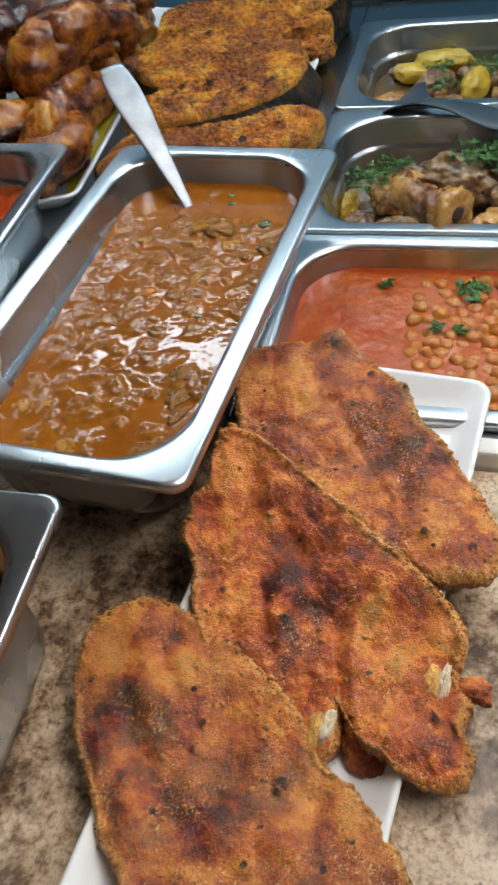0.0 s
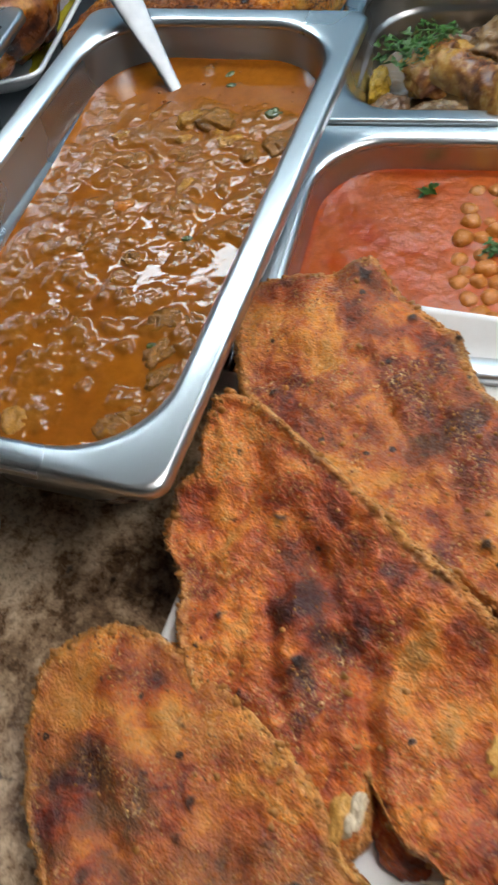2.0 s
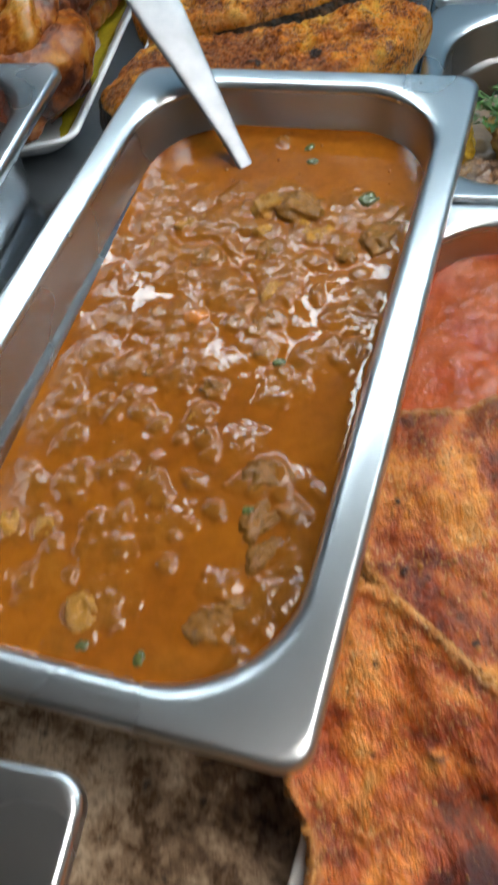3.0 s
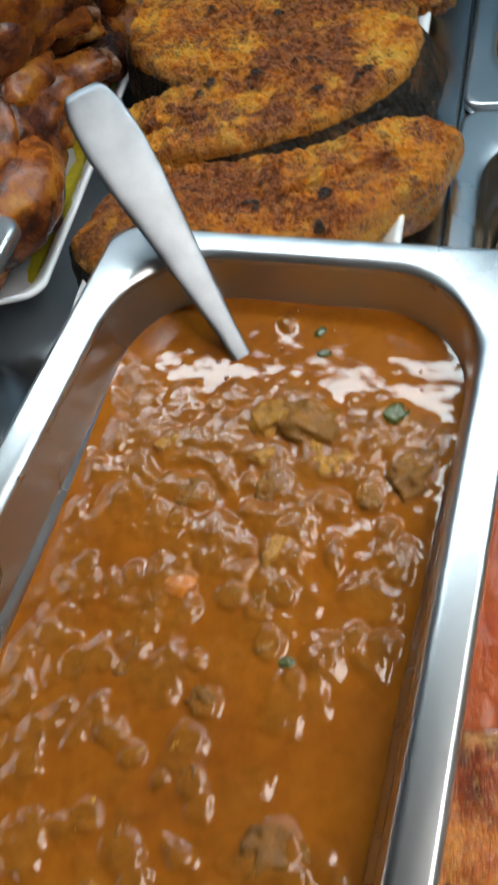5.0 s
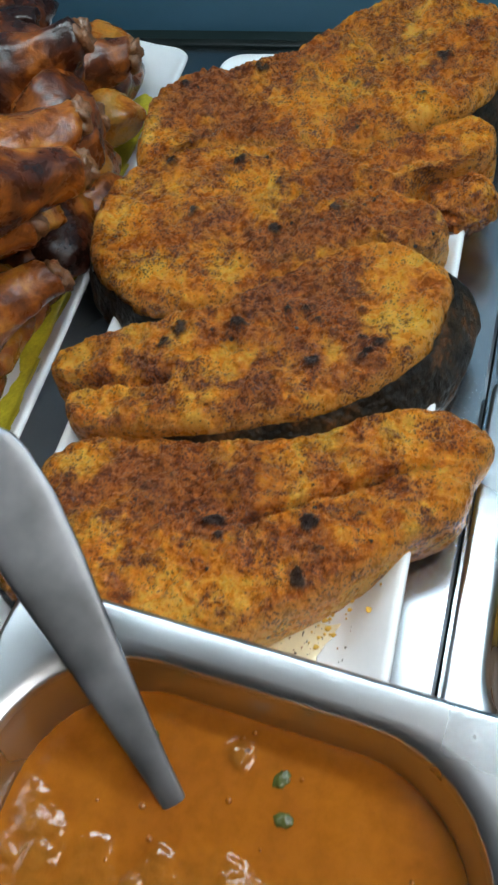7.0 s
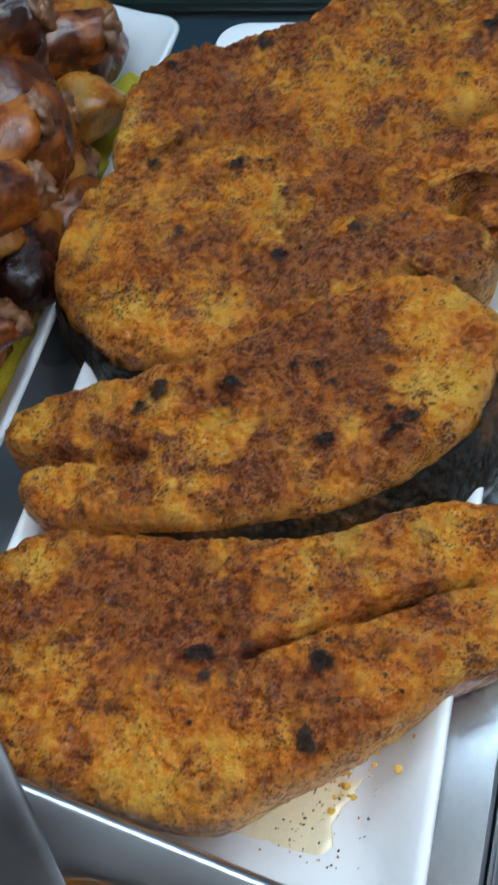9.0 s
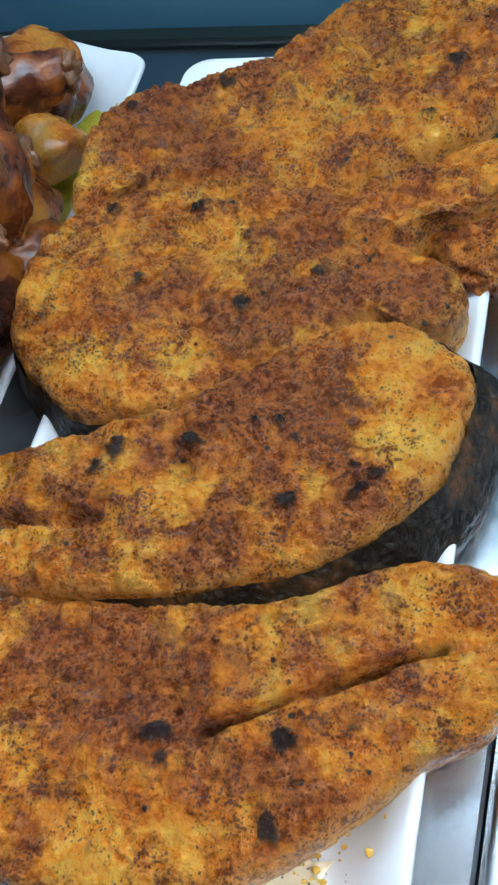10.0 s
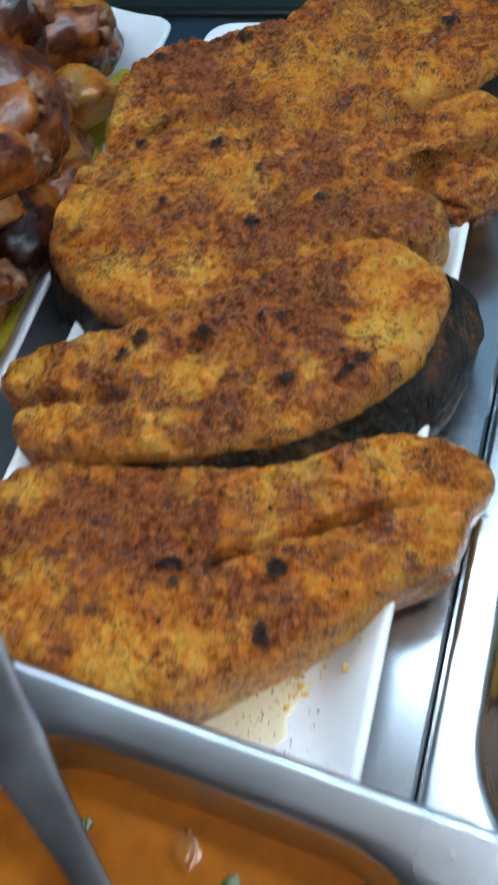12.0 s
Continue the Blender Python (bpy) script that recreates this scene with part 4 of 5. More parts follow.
for x, y, z, a, seed, mat_, sz in POTATO_PIECES:
    spud = mat_ is COOKED_POTATO
    put("potato_piece" if spud else "stewed_piece", lump_mesh("potato_piece", *sz, seed, mat_, 0.2, 4, 1.0), RIGHT["potato"], x, y, z, a, "yellow stewed potato piece in the pan" if spud else "brown stewed meat piece among potatoes", "potato" if spud else "meat", "stewed pieces in the pan")
for k in range(16):
    x, y = rng.uniform(-0.12, 0.1), rng.uniform(-0.05, 0.055)
    put("stewed_bit", lump_mesh("stewed_bit", 0.011, 0.008, 0.008, 120 + k, BRAISED if k % 2 else BRAISED_GOLD, 0.3, 3), RIGHT["potato"], x, y, -0.034, rng.uniform(0, 360), "small brown stewed piece between potatoes", "meat", "stewed bits in the pan")
coriander(RIGHT["potato"], -0.02, 0.015, -0.018, 0.02, 16, "green coriander on the potatoes", 0.006)
coriander(RIGHT["potato"], -0.075, 0.02, -0.02, 0.012, 9, "green coriander on the potatoes", 0.006)
coriander(RIGHT["potato"], -0.06, -0.012, -0.024, 0.014, 9, "green coriander on the potatoes", 0.006)
# pieces in the left pans
for k in range(14):
    x, y = rng.uniform(-0.055, 0.055), rng.uniform(-0.02, 0.13)
    put("stew_piece", lump_mesh("stew_piece", 0.016, 0.012, 0.009, 60 + k, RED_MEAT, 0.4, 4, 0.85), BACK_LEFT, x, y, -0.032, rng.uniform(0, 360), "red stewed meat piece in the pan", "meat", "pieces in the red stew")
for k in range(10):
    x, y = rng.uniform(-0.055, 0.055), rng.uniform(-0.05, 0.13)
    put("stew_piece", lump_mesh("stew_piece", 0.016, 0.013, 0.009, 80 + k, COOKED_POTATO, 0.3, 3, 0.85), NEAR_LEFT, x, y, -0.042, rng.uniform(0, 360), "yellow stewed piece in the pan", "vegetable", "pieces in the yellow stew")


# ---- platters ----
def platter(label, m, w, l, h, bow=0.0):
    """A rectangular porcelain platter; the pose m holds the middle of its rim."""
    hx, hy = w / 2, l / 2
    steps = [(0.024, -h, 0.014), (0.02, -h + 0.0008, 0.015), (0.006, -0.004, 0.014), (0.0008, -0.0012, 0.013), (0, 0.0002, 0.013), (0.0006, 0.0014, 0.013), (0.002, 0.0018, 0.0125),
             (0.004, 0.0008, 0.012), (0.011, -0.006, 0.013), (0.02, -h + 0.0062, 0.013), (0.026, -h + 0.0048, 0.014), (0.034, -h + 0.0045, 0.014)]
    rings = [rounded_rect(hx - i, hy - i, r, z, 8, 12) for i, z, r in steps]
    if bow:
        rings = [[(x, y + math.copysign(bow, y) * max(0.0, 0.5 + 0.5 * math.cos(math.pi * x / hx)) * min(1.0, abs(y) / hy) ** 6, z) for x, y, z in ring] for ring in rings]
    verts, faces = loft(rings, True, True)
    ob = mesh_ob("platter", verts, faces, PORCELAIN)
    ob.matrix_world = m
    return tagged(ob, label, "platter", "white platters")


FRONT_PLATE = pose(0.2165, 0.5065, 0.9235, 1.2, 0, -6)
platter("white rectangular porcelain platter under fried fish", FRONT_PLATE, 0.139, 0.365, 0.019)
STEAK_PLATE = pose(0.0322, 1.0535, 0.936, 0, 0, 1.7)
platter("white rectangular porcelain platter under fish steaks", STEAK_PLATE, 0.162, 0.39, 0.0235)
CHICKEN_PLATE = pose(-0.159, 1.0605, 0.934, 0, 0, 2.4)
platter("white rectangular porcelain platter under roast chicken", CHICKEN_PLATE, 0.174, 0.382, 0.0215, 0.022)


# ---- fish ----
def fish_slab(name, label, category, m, outline, thick, material, seed, round_=0.012, rough=0.0016, grooves=(), chars=(), skin=None, count=300, grid=150, drop=0.006, swell=2.4, sag=0.0, group="", ridge=0.0, crumbs=0, flare=0.0, tones=()):
    """A flat piece of fish from its outline (centimetres): a rough top, a rounded edge, sides and a base. The top lies at z = 0.
    grooves: (x0, y0, x1, y1, depth, width); chars: (x, y, r) burnt spots; skin: (from, to) degrees of the side that carry skin;
    tones: (x, y, r, amount) stretches browned less (+) or more (-) than the rest."""
    if sum(a[0] * b[1] - b[0] * a[1] for a, b in zip(outline, outline[1:] + outline[:1])) < 0:
        outline = outline[::-1]
    edge = closed_curve(np.array(outline) * 0.01, count)
    mid = edge.mean(0)
    frill = 0.012 if crumbs else 0.004
    sway = 0.009 if crumbs else 0.014
    verts, rim, char, tone = [], [], [], []

    def top(x, y, r):
        fall = min(1.0, max(0.0, 1 - r) * math.hypot(x - mid[0], y - mid[1]) / round_)
        z = -drop * (1 - math.sqrt(max(0.0, 1 - (1 - fall) ** 2)))
        if crumbs:
            z += rough * (1.5 * fbm(x * 34 + seed, y * 34, seed, 2) + 0.42 * fbm(x * 120, y * 120 + seed, seed, 3) + 0.08 * fbm(x * 420, y * 420, seed, 2))
        else:
            z += rough * (1.3 * fbm(x * 70 + seed, y * 70, seed, 5) + 1.1 * fbm(x * 190, y * 190 + seed, seed, 4))
        z += swell * rough * fbm(x * 20 + seed, y * 20, seed + 5, 2)
        z += ridge * math.exp(-((r - 0.955) / 0.03) ** 2) * (0.6 + 0.8 * fbm(x * 150, y * 150, seed, 2))
        z -= sag * (x * x + y * y)
        for x0, y0, x1, y1, depth, width in grooves:
            a, b = Vector((x0, y0)) * 0.01, Vector((x1, y1)) * 0.01
            p, d = Vector((x, y)), b - a
            s = min(1.0, max(0.0, (p - a).dot(d) / d.length_squared))
            off = (p - a - d * s).length + 0.0012 * fbm(x * 90, y * 90, seed, 2)
            z -= depth * (1 - 0.3 * s) * math.exp(-(off / width) ** 2)
        return z

    def burnt(x, y):
        best = 0.0
        for cx, cy, r in chars:
            d = math.hypot(x - cx * 0.01, y - cy * 0.01) + 0.0028 * fbm(x * 260, y * 260, seed + cx, 3)
            best = max(best, min(1.0, max(0.0, (r * 0.01 - d) / 0.0014)))
        return best

    def browned(x, y):
        wx, wy = x + 0.006 * fbm(x * 90, y * 90, seed + 3, 3), y + 0.006 * fbm(x * 90, y * 90, seed + 8, 3)
        return sum(v * math.exp(-((wx - cx * 0.01) ** 2 + (wy - cy * 0.01) ** 2) / (r * 0.01) ** 2) for cx, cy, r, v in tones)

    fine = len(edge) * 8
    curve = closed_curve(np.array(outline) * 0.01, fine)
    index, border = {}, []
    for v in range(grid + 1):
        for u in range(grid + 1):
            a, b = 2 * u / grid - 1, 2 * v / grid - 1
            if a == 0 and b == 0:
                r, phi = 0.0, 0.0
            elif abs(a) >= abs(b):
                r, phi = a, math.pi / 4 * b / a
            else:
                r, phi = b, math.pi / 2 - math.pi / 4 * a / b
            if r < 0:
                r, phi = -r, phi + math.pi
            phi %= 2 * math.pi
            e = curve[int(phi / (2 * math.pi) * fine) % fine]
            wob = 1 + (sway * fbm(e[0] * 60, e[1] * 60, seed, 3) + frill * fbm(e[0] * 330, e[1] * 330, seed, 2)) * r
            x, y = mid + (e - mid) * r * wob
            c = burnt(x, y)
            if r > 0.9999:
                border.append((phi, len(verts), e, wob))
            verts.append((x, y, top(x, y, r) + 0.0018 * c))
            rim.append(1.0 * max(0.0, 1 - (1 - r) * np.linalg.norm(e - mid) / (0.0075 if crumbs else 0.0045)) ** 0.7)
            char.append(c)
            tone.append(browned(x, y))
    faces = []
    for v in range(grid):
        for u in range(grid):
            q = v * (grid + 1) + u
            faces.append((q, q + 1, q + grid + 2, q + grid + 1))
    border.sort(key=lambda q: q[0])
    loop = [q[1] for q in border]
    wall = [(1.0, 0.3), (1.0, 0.5), (0.985, 0.7), (0.955, 0.88), (0.91, 1.0)]
    for s, f in wall:
        nxt = []
        for phi, k, e, wob in border:
            x, y = mid + (e - mid) * s * wob
            b = rough * 0.5 * fbm(x * 140, y * 140, f * 9, 3)
            nxt.append(len(verts))
            verts.append((x + b, y + b, min(-thick * f, verts[k][2] - 0.0006 * (1 + 4 * f))))
            rim.append(0.15)
            char.append(0.08 if skin else 0.2)
            tone.append(1.0 if skin else -0.2)
        n = len(loop)
        faces += [(loop[q], nxt[q], nxt[(q + 1) % n], loop[(q + 1) % n]) for q in range(n)]
        loop = nxt
    faces.append(tuple(loop))
    thing = tagged(empty(name, m), label, category, group)
    mesh_ob("flesh" if skin else "crust", verts, faces, material, thing, attributes={"edge": rim, "char": char, "tone": tone})
    dice = random.Random(int(seed * 10))
    if crumbs:
        grains, sides = [], []
        for k in range(2600):
            i = dice.randrange(count)
            r = 1.0 - 0.1 * dice.random() ** 2 if k % 3 == 0 else math.sqrt(dice.random())
            x, y = mid + (edge[i] - mid) * r * (1 + sway * fbm(edge[i][0] * 60, edge[i][1] * 60, seed, 3))
            if k % 3 and fbm(x * 45, y * 45, seed + 2, 2) < -0.12:
                continue
            z, g, turn = top(x, y, min(r, 1.0)), 0.0003 + 0.0005 * dice.random() ** 2, dice.uniform(0, 1.6)
            c, q, base = g * math.cos(turn), g * math.sin(turn), len(grains)
            grains += [(x + c, y + q, z), (x - q, y + c, z + 0.2 * g), (x - c, y - q, z - 0.1 * g), (x + q, y - c, z), (x + 0.3 * c, y + 0.2 * q, z + 0.9 * g)]
            sides += [(base + a, base + (a + 1) % 4, base + 4) for a in range(4)]
        tagged(mesh_ob("crumb_coating", grains, sides, GRAINS, thing, smooth=False, label="golden fried crumbs"), kind="stuff")
    for k in range(crumbs):
        i, r = dice.randrange(count), (1.0 - 0.07 * dice.random() ** 2 if k % 4 else dice.uniform(0.2, 0.95))
        x, y = mid + (edge[i] - mid) * r * (1 + sway * fbm(edge[i][0] * 60, edge[i][1] * 60, seed, 3))
        ob = new("crumb", dice.choice(CRUMBS))
        ob.parent = thing
        ob.matrix_local = pose(x, y, top(x, y, min(r, 1.0)) + 0.0002, dice.uniform(0, 360), dice.uniform(0, 360), 0) @ Matrix.Scale((0.4 if k % 4 else 0.25) + 0.8 * dice.random() ** 2, 4)
    if skin is None:
        return thing
    band, cells = [], []
    chosen = [i for i in range(count) if (math.degrees(math.atan2(*(edge[i] - mid)[::-1])) - skin[0]) % 360 <= (skin[1] - skin[0]) % 360]
    start = next((q for q in range(len(chosen)) if (chosen[q] - 1) % count not in chosen), 0)
    chosen = chosen[start:] + chosen[:start]
    levels = 12
    for q, i in enumerate(chosen):
        away = (edge[i] - mid) / np.linalg.norm(edge[i] - mid)
        taper = min(1.0, q / 14, (len(chosen) - 1 - q) / 14)
        for k in range(levels):
            f = k / (levels - 1)
            out = 0.0003 + taper * (0.0014 * f + flare * math.sin(math.pi * min(1, f * 0.72)) + 0.0012 * fbm(edge[i][0] * 130, edge[i][1] * 130, f * 4 + seed, 3))
            s = 1.0 if f < 0.6 else 1.0 - 0.05 * (f - 0.6) / 0.4
            wob = 1 + sway * fbm(edge[i][0] * 60, edge[i][1] * 60, seed, 3)
            p = mid + (edge[i] - mid) * s * wob + away * out
            band.append((p[0], p[1], -thick * (0.1 + 0.9 * f) - 0.4 * drop + 0.001 * taper * fbm(edge[i][0] * 200, edge[i][1] * 200, seed, 2)))
    for q in range(len(chosen) - 1):
        for k in range(levels - 1):
            a = q * levels + k
            cells.append((a, a + 1, a + levels + 1, a + levels))
    mesh_ob("skin", band, cells, SKIN, thing, label="blackened fish skin")
    return thing


CRUMBS = [lump_mesh("crumb", 0.0019, 0.0016, 0.0013, s, CRUMB, 0.5, 2) for s in range(5)]
FILLETS = "fried fish fillets on the platter"
fish_slab("fried_fish", "crisp red-brown fried fish fillet on a white platter", "fish", pose(0.2225, 0.604, 0.9495, 3, 0, 0),
          [(-7.4, 2.4), (-8.0, 5.0), (-7.8, 7.4), (-6.0, 8.2), (-4.0, 8.4), (-1.9, 9.0), (-0.1, 7.6), (2.2, 5.7), (3.2, 4.7), (4.2, 2.35), (5.6, 0.6), (7.5, -1.8), (8.8, -3.7), (9.5, -5.6), (8.9, -7.5), (8.0, -7.9), (6.2, -8.2), (3.9, -7.1), (0.0, -5.0), (-3.5, -2.2), (-6.4, 0.4)],
          0.022, CRUST_ROSE, 1.7, 0.009, 0.003, group=FILLETS, drop=0.006, ridge=0.002, crumbs=240, grooves=((-1, 3, 3, -4, 0.002, 0.004), (-6.5, 2.2, -2.0, 0.4, 0.0022, 0.004), (-0.5, 6.5, 3.0, 3.5, 0.0015, 0.003)),
          chars=((0.7, 5.8, 0.25), (-1.8, 7.5, 0.4), (5.2, -5.8, 0.25), (3.1, 4.5, 0.22), (7.8, -6.1, 0.22), (-5.1, 0.9, 0.25)),
          tones=((1.1, 1.8, 1.3, -0.8), (3.6, -0.4, 1.6, -1), (-5.1, 0.7, 1.2, -0.8), (-1.8, 7.5, 1.5, -0.9), (2.2, -1.8, 1.2, -0.7), (-3.2, 3.3, 1.6, 0.6), (-6.8, 5.5, 1.1, 0.4), (0.1, 5.2, 1.0, 0.5), (7.2, -3.2, 1.7, 0.8), (5.7, -6.7, 1.4, 0.5), (-3.3, -0.9, 1.1, -0.4), (2.7, 2.9, 1.1, -0.6)))
split_fish = fish_slab("fried_fish", "split red-brown fried fish with golden crumb edges", "fish", pose(0.225, 0.507, 0.9415, 13.4, -4.7, 0),
          [(-6.4, 9.7), (-5.0, 9.1), (-2.6, 7.4), (-1.2, 6.4), (0.6, 5.1), (2.3, 3.7), (4.3, 2.2), (5.6, 1.1), (7.1, -0.4), (7.6, -1.9), (7.4, -3.5), (8.0, -4.8), (7.8, -6.1), (8.3, -7.2), (8.0, -8.4), (7.1, -8.9), (6.1, -8.8), (5.2, -8.5), (4.4, -7.9), (3.2, -7.4), (2.0, -6.0), (1.7, -5.5), (1.8, -7.7), (0.6, -8.5), (-1.9, -6.5), (-4.0, -5.0), (-5.8, -3.6), (-6.8, -2.0), (-7.2, -0.6), (-7.5, 1.0), (-8.6, 2.8), (-8.6, 4.0), (-8.7, 5.1), (-7.6, 6.2), (-7.8, 8.1), (-7.2, 9.5)],
          0.02, CRUST, 5.2, 0.008, 0.0036, group=FILLETS, drop=0.0055, ridge=0.0034, crumbs=280, grooves=((2.0, -6.4, 1.0, -1.5, 0.0065, 0.005), (0.4, -1, -3.0, 4.5, 0.0035, 0.005), (-2.0, -3.6, -3.4, 0.4, 0.0025, 0.004), (1.6, -5.0, 0.6, -1.6, 0.003, 0.0022)),
          chars=((-3.4, 4.1, 0.25), (-1.6, -1.7, 0.28), (6.5, -5.6, 0.28), (-5.3, -0.3, 0.22), (-3.8, -3.2, 0.22)),
          tones=((-4.5, -1.7, 1.6, 1), (-5.7, 2.2, 1.3, 0.9), (-0.9, 5.1, 1.2, 0.5), (-1.7, 1.1, 1.3, -0.9), (0.9, -0.8, 0.8, -0.8), (5.2, 0.5, 1.0, -0.8), (3.5, -4.9, 0.8, -0.6), (-1.2, -3.1, 1.2, -0.8), (3.1, -1.3, 1.4, 0.6), (4.7, -3.2, 1.3, 0.7), (-5.0, 6.8, 1.1, 0.4), (-2.3, -1.1, 0.7, 0.6), (7.2, -7.2, 1.0, -0.4), (2.2, -6.4, 0.8, -0.9)))
fish_slab("fried_fish", "large golden-brown fried fish with a dark patch", "fish", pose(0.192, 0.4, 0.927, 4, 1, 0),
          [(-9.0, 7.3), (-8.0, 8.6), (-6.4, 9.3), (-4.6, 9.3), (-2.3, 8.45), (-0.3, 7.35), (1.45, 6.3), (2.75, 5.2), (3.7, 4.2), (4.9, 2.5), (6.2, 1.8), (7.2, 1.0), (8.1, 0.1), (8.9, -0.9), (9.8, -2.6), (10.0, -5.0), (8.0, -8.0), (3.0, -9.0), (-1.5, -6.5), (-3.5, -4.2), (-4.9, -3.0), (-5.7, -1.4), (-7.2, 0.5), (-8.1, 2.0), (-8.9, 4.0), (-9.1, 5.6)],
          0.017, CRUST_MEAL, 9.4, 0.009, 0.0026, group=FILLETS, drop=0.006, ridge=0.0022, crumbs=240, grooves=((-5.0, 3.0, -1.0, -4.0, 0.0025, 0.006), (-4.6, 6.6, -3.0, 4.2, 0.0025, 0.004), (4.0, 1.6, 5.4, -2.0, 0.0015, 0.004)),
          chars=((-1.4, 3.3, 0.22), (-1.5, 2.0, 0.24), (-2.3, 5.9, 0.18), (3.0, 1.3, 0.36), (3.1, 0.7, 0.3), (7.4, 0.9, 0.25)),
          tones=((-5.4, 3.6, 1.8, -0.9), (-3.8, 2.3, 1.1, -1), (1.0, 0.8, 2.4, -0.5), (-4.8, 0.1, 1.4, 0.3), (-3.6, 5.3, 1.1, 0.4), (-3.3, 7.9, 1.3, 0.3), (1.8, 4.8, 1.4, 0.5), (5.3, 0.9, 1.5, 0.9), (3.1, 1.1, 0.9, -1), (-4.3, 6.7, 0.8, -0.5), (-7.7, 5.7, 1.6, 0.4)))
GOLDEN_FLESH = simple("golden_fish_flesh", (0.78, 0.38, 0.09), 0.3, vary=0.45, scale=120.0, relief=0.0008, coat=0.3)
for x, y, z, a, sx, sy, mat_, words in ((1.0, -7.0, -0.001, -12, 0.0058, 0.0105, GOLDEN_FLESH, "golden flaky fish flesh"), (1.35, -6.8, 0.0008, -12, 0.0034, 0.0085, WHITE_FLESH, "pale flaky fish flesh"),
                                        (6.2, -4.1, -0.0032, -8, 0.0062, 0.009, GOLDEN_FLESH, "golden flaky fish flesh"), (6.65, -4.0, -0.0018, -8, 0.003, 0.0085, WHITE_FLESH, "pale flaky fish flesh")):
    flake = new("exposed_flesh", lump_mesh("exposed_flesh", sx, sy, 0.0045, int(x * 10), mat_, 0.36, 5))
    flake.parent = split_fish
    flake.matrix_local = pose(x * 0.01, y * 0.01, z, 8, 12, a)
    flake["label"] = words
fold = new("lower_fold", lump_mesh("lower_fold", 0.018, 0.011, 0.006, 27, CRUST, 0.35, 4))
fold.parent = split_fish
fold.matrix_local = pose(0.031, -0.073, -0.0125, 6, 0, -35)
flap = new("crust_flap", lump_mesh("crust_flap", 0.0085, 0.006, 0.005, 14, CRUST, 0.4, 4))
flap.parent = split_fish
flap.matrix_local = pose(0.081, -0.0405, -0.007, 0, 0, -15)

STEAKS = "roast fish steaks on the platter"
fish_slab("fish_steak", "spiced orange roast fish steak with a deep slit", "fish steak", pose(0.05, 0.936, 0.9525),
          [(9.1, 4.8), (8.6, 3.2), (8.5, 1.5), (7.7, 0.7), (6.7, -0.1), (5.8, -1.1), (4.0, -3.0), (2.6, -4.2), (0.8, -5.7), (-1.3, -6.0), (-4.0, -5.9), (-6.6, -6.0), (-9.0, -5.1), (-10.1, -3.9), (-10.3, -3.1), (-9.6, -0.9), (-9.0, 0.7), (-8.0, 1.7), (-6.2, 2.3), (-3.5, 2.7), (-1.0, 3.1), (0.8, 3.4), (2.4, 4.0), (4.0, 4.9), (5.4, 5.6), (7.2, 5.9), (8.4, 5.4)],
          0.035, ROAST, 2.4, 0.011, 0.0017, group=STEAKS, swell=1.8, drop=0.0095, grid=190, flare=0.003, grooves=((6.6, 3.1, 0.5, -0.7, 0.014, 0.0014), (0.8, -0.6, -0.6, -1.1, 0.004, 0.002), (8.2, 4.0, 6.4, 3.0, 0.004, 0.003)),
          chars=((3.0, -0.4, 0.42), (-0.8, -0.95, 0.38), (3.0, -2.7, 0.33), (-0.3, -1.7, 0.25), (4.7, 0.3, 0.14), (3.6, -1.4, 0.16), (-3.2, 0.6, 0.14)), skin=(165, 250),
          tones=((-7.5, 0.3, 1.0, 0.9), (-1.7, -3.5, 1.3, 0.9), (1.1, -2.8, 1.0, 0.8), (4.3, -0.5, 0.7, 0.7), (6.2, 4.2, 1.2, 0.8), (1.7, 2.3, 1.1, 0.7), (-4.8, -2.4, 0.9, 0.6), (-2.2, -5.1, 0.8, 0.7), (-3.1, -0.1, 2.2, -0.9), (-5.6, 0.9, 0.9, -0.7), (0.0, -1.4, 1.0, -0.9), (3.6, -1.2, 0.7, -0.6), (4.7, 0.4, 0.5, -0.4), (1.7, -1.3, 1.0, -0.5)))
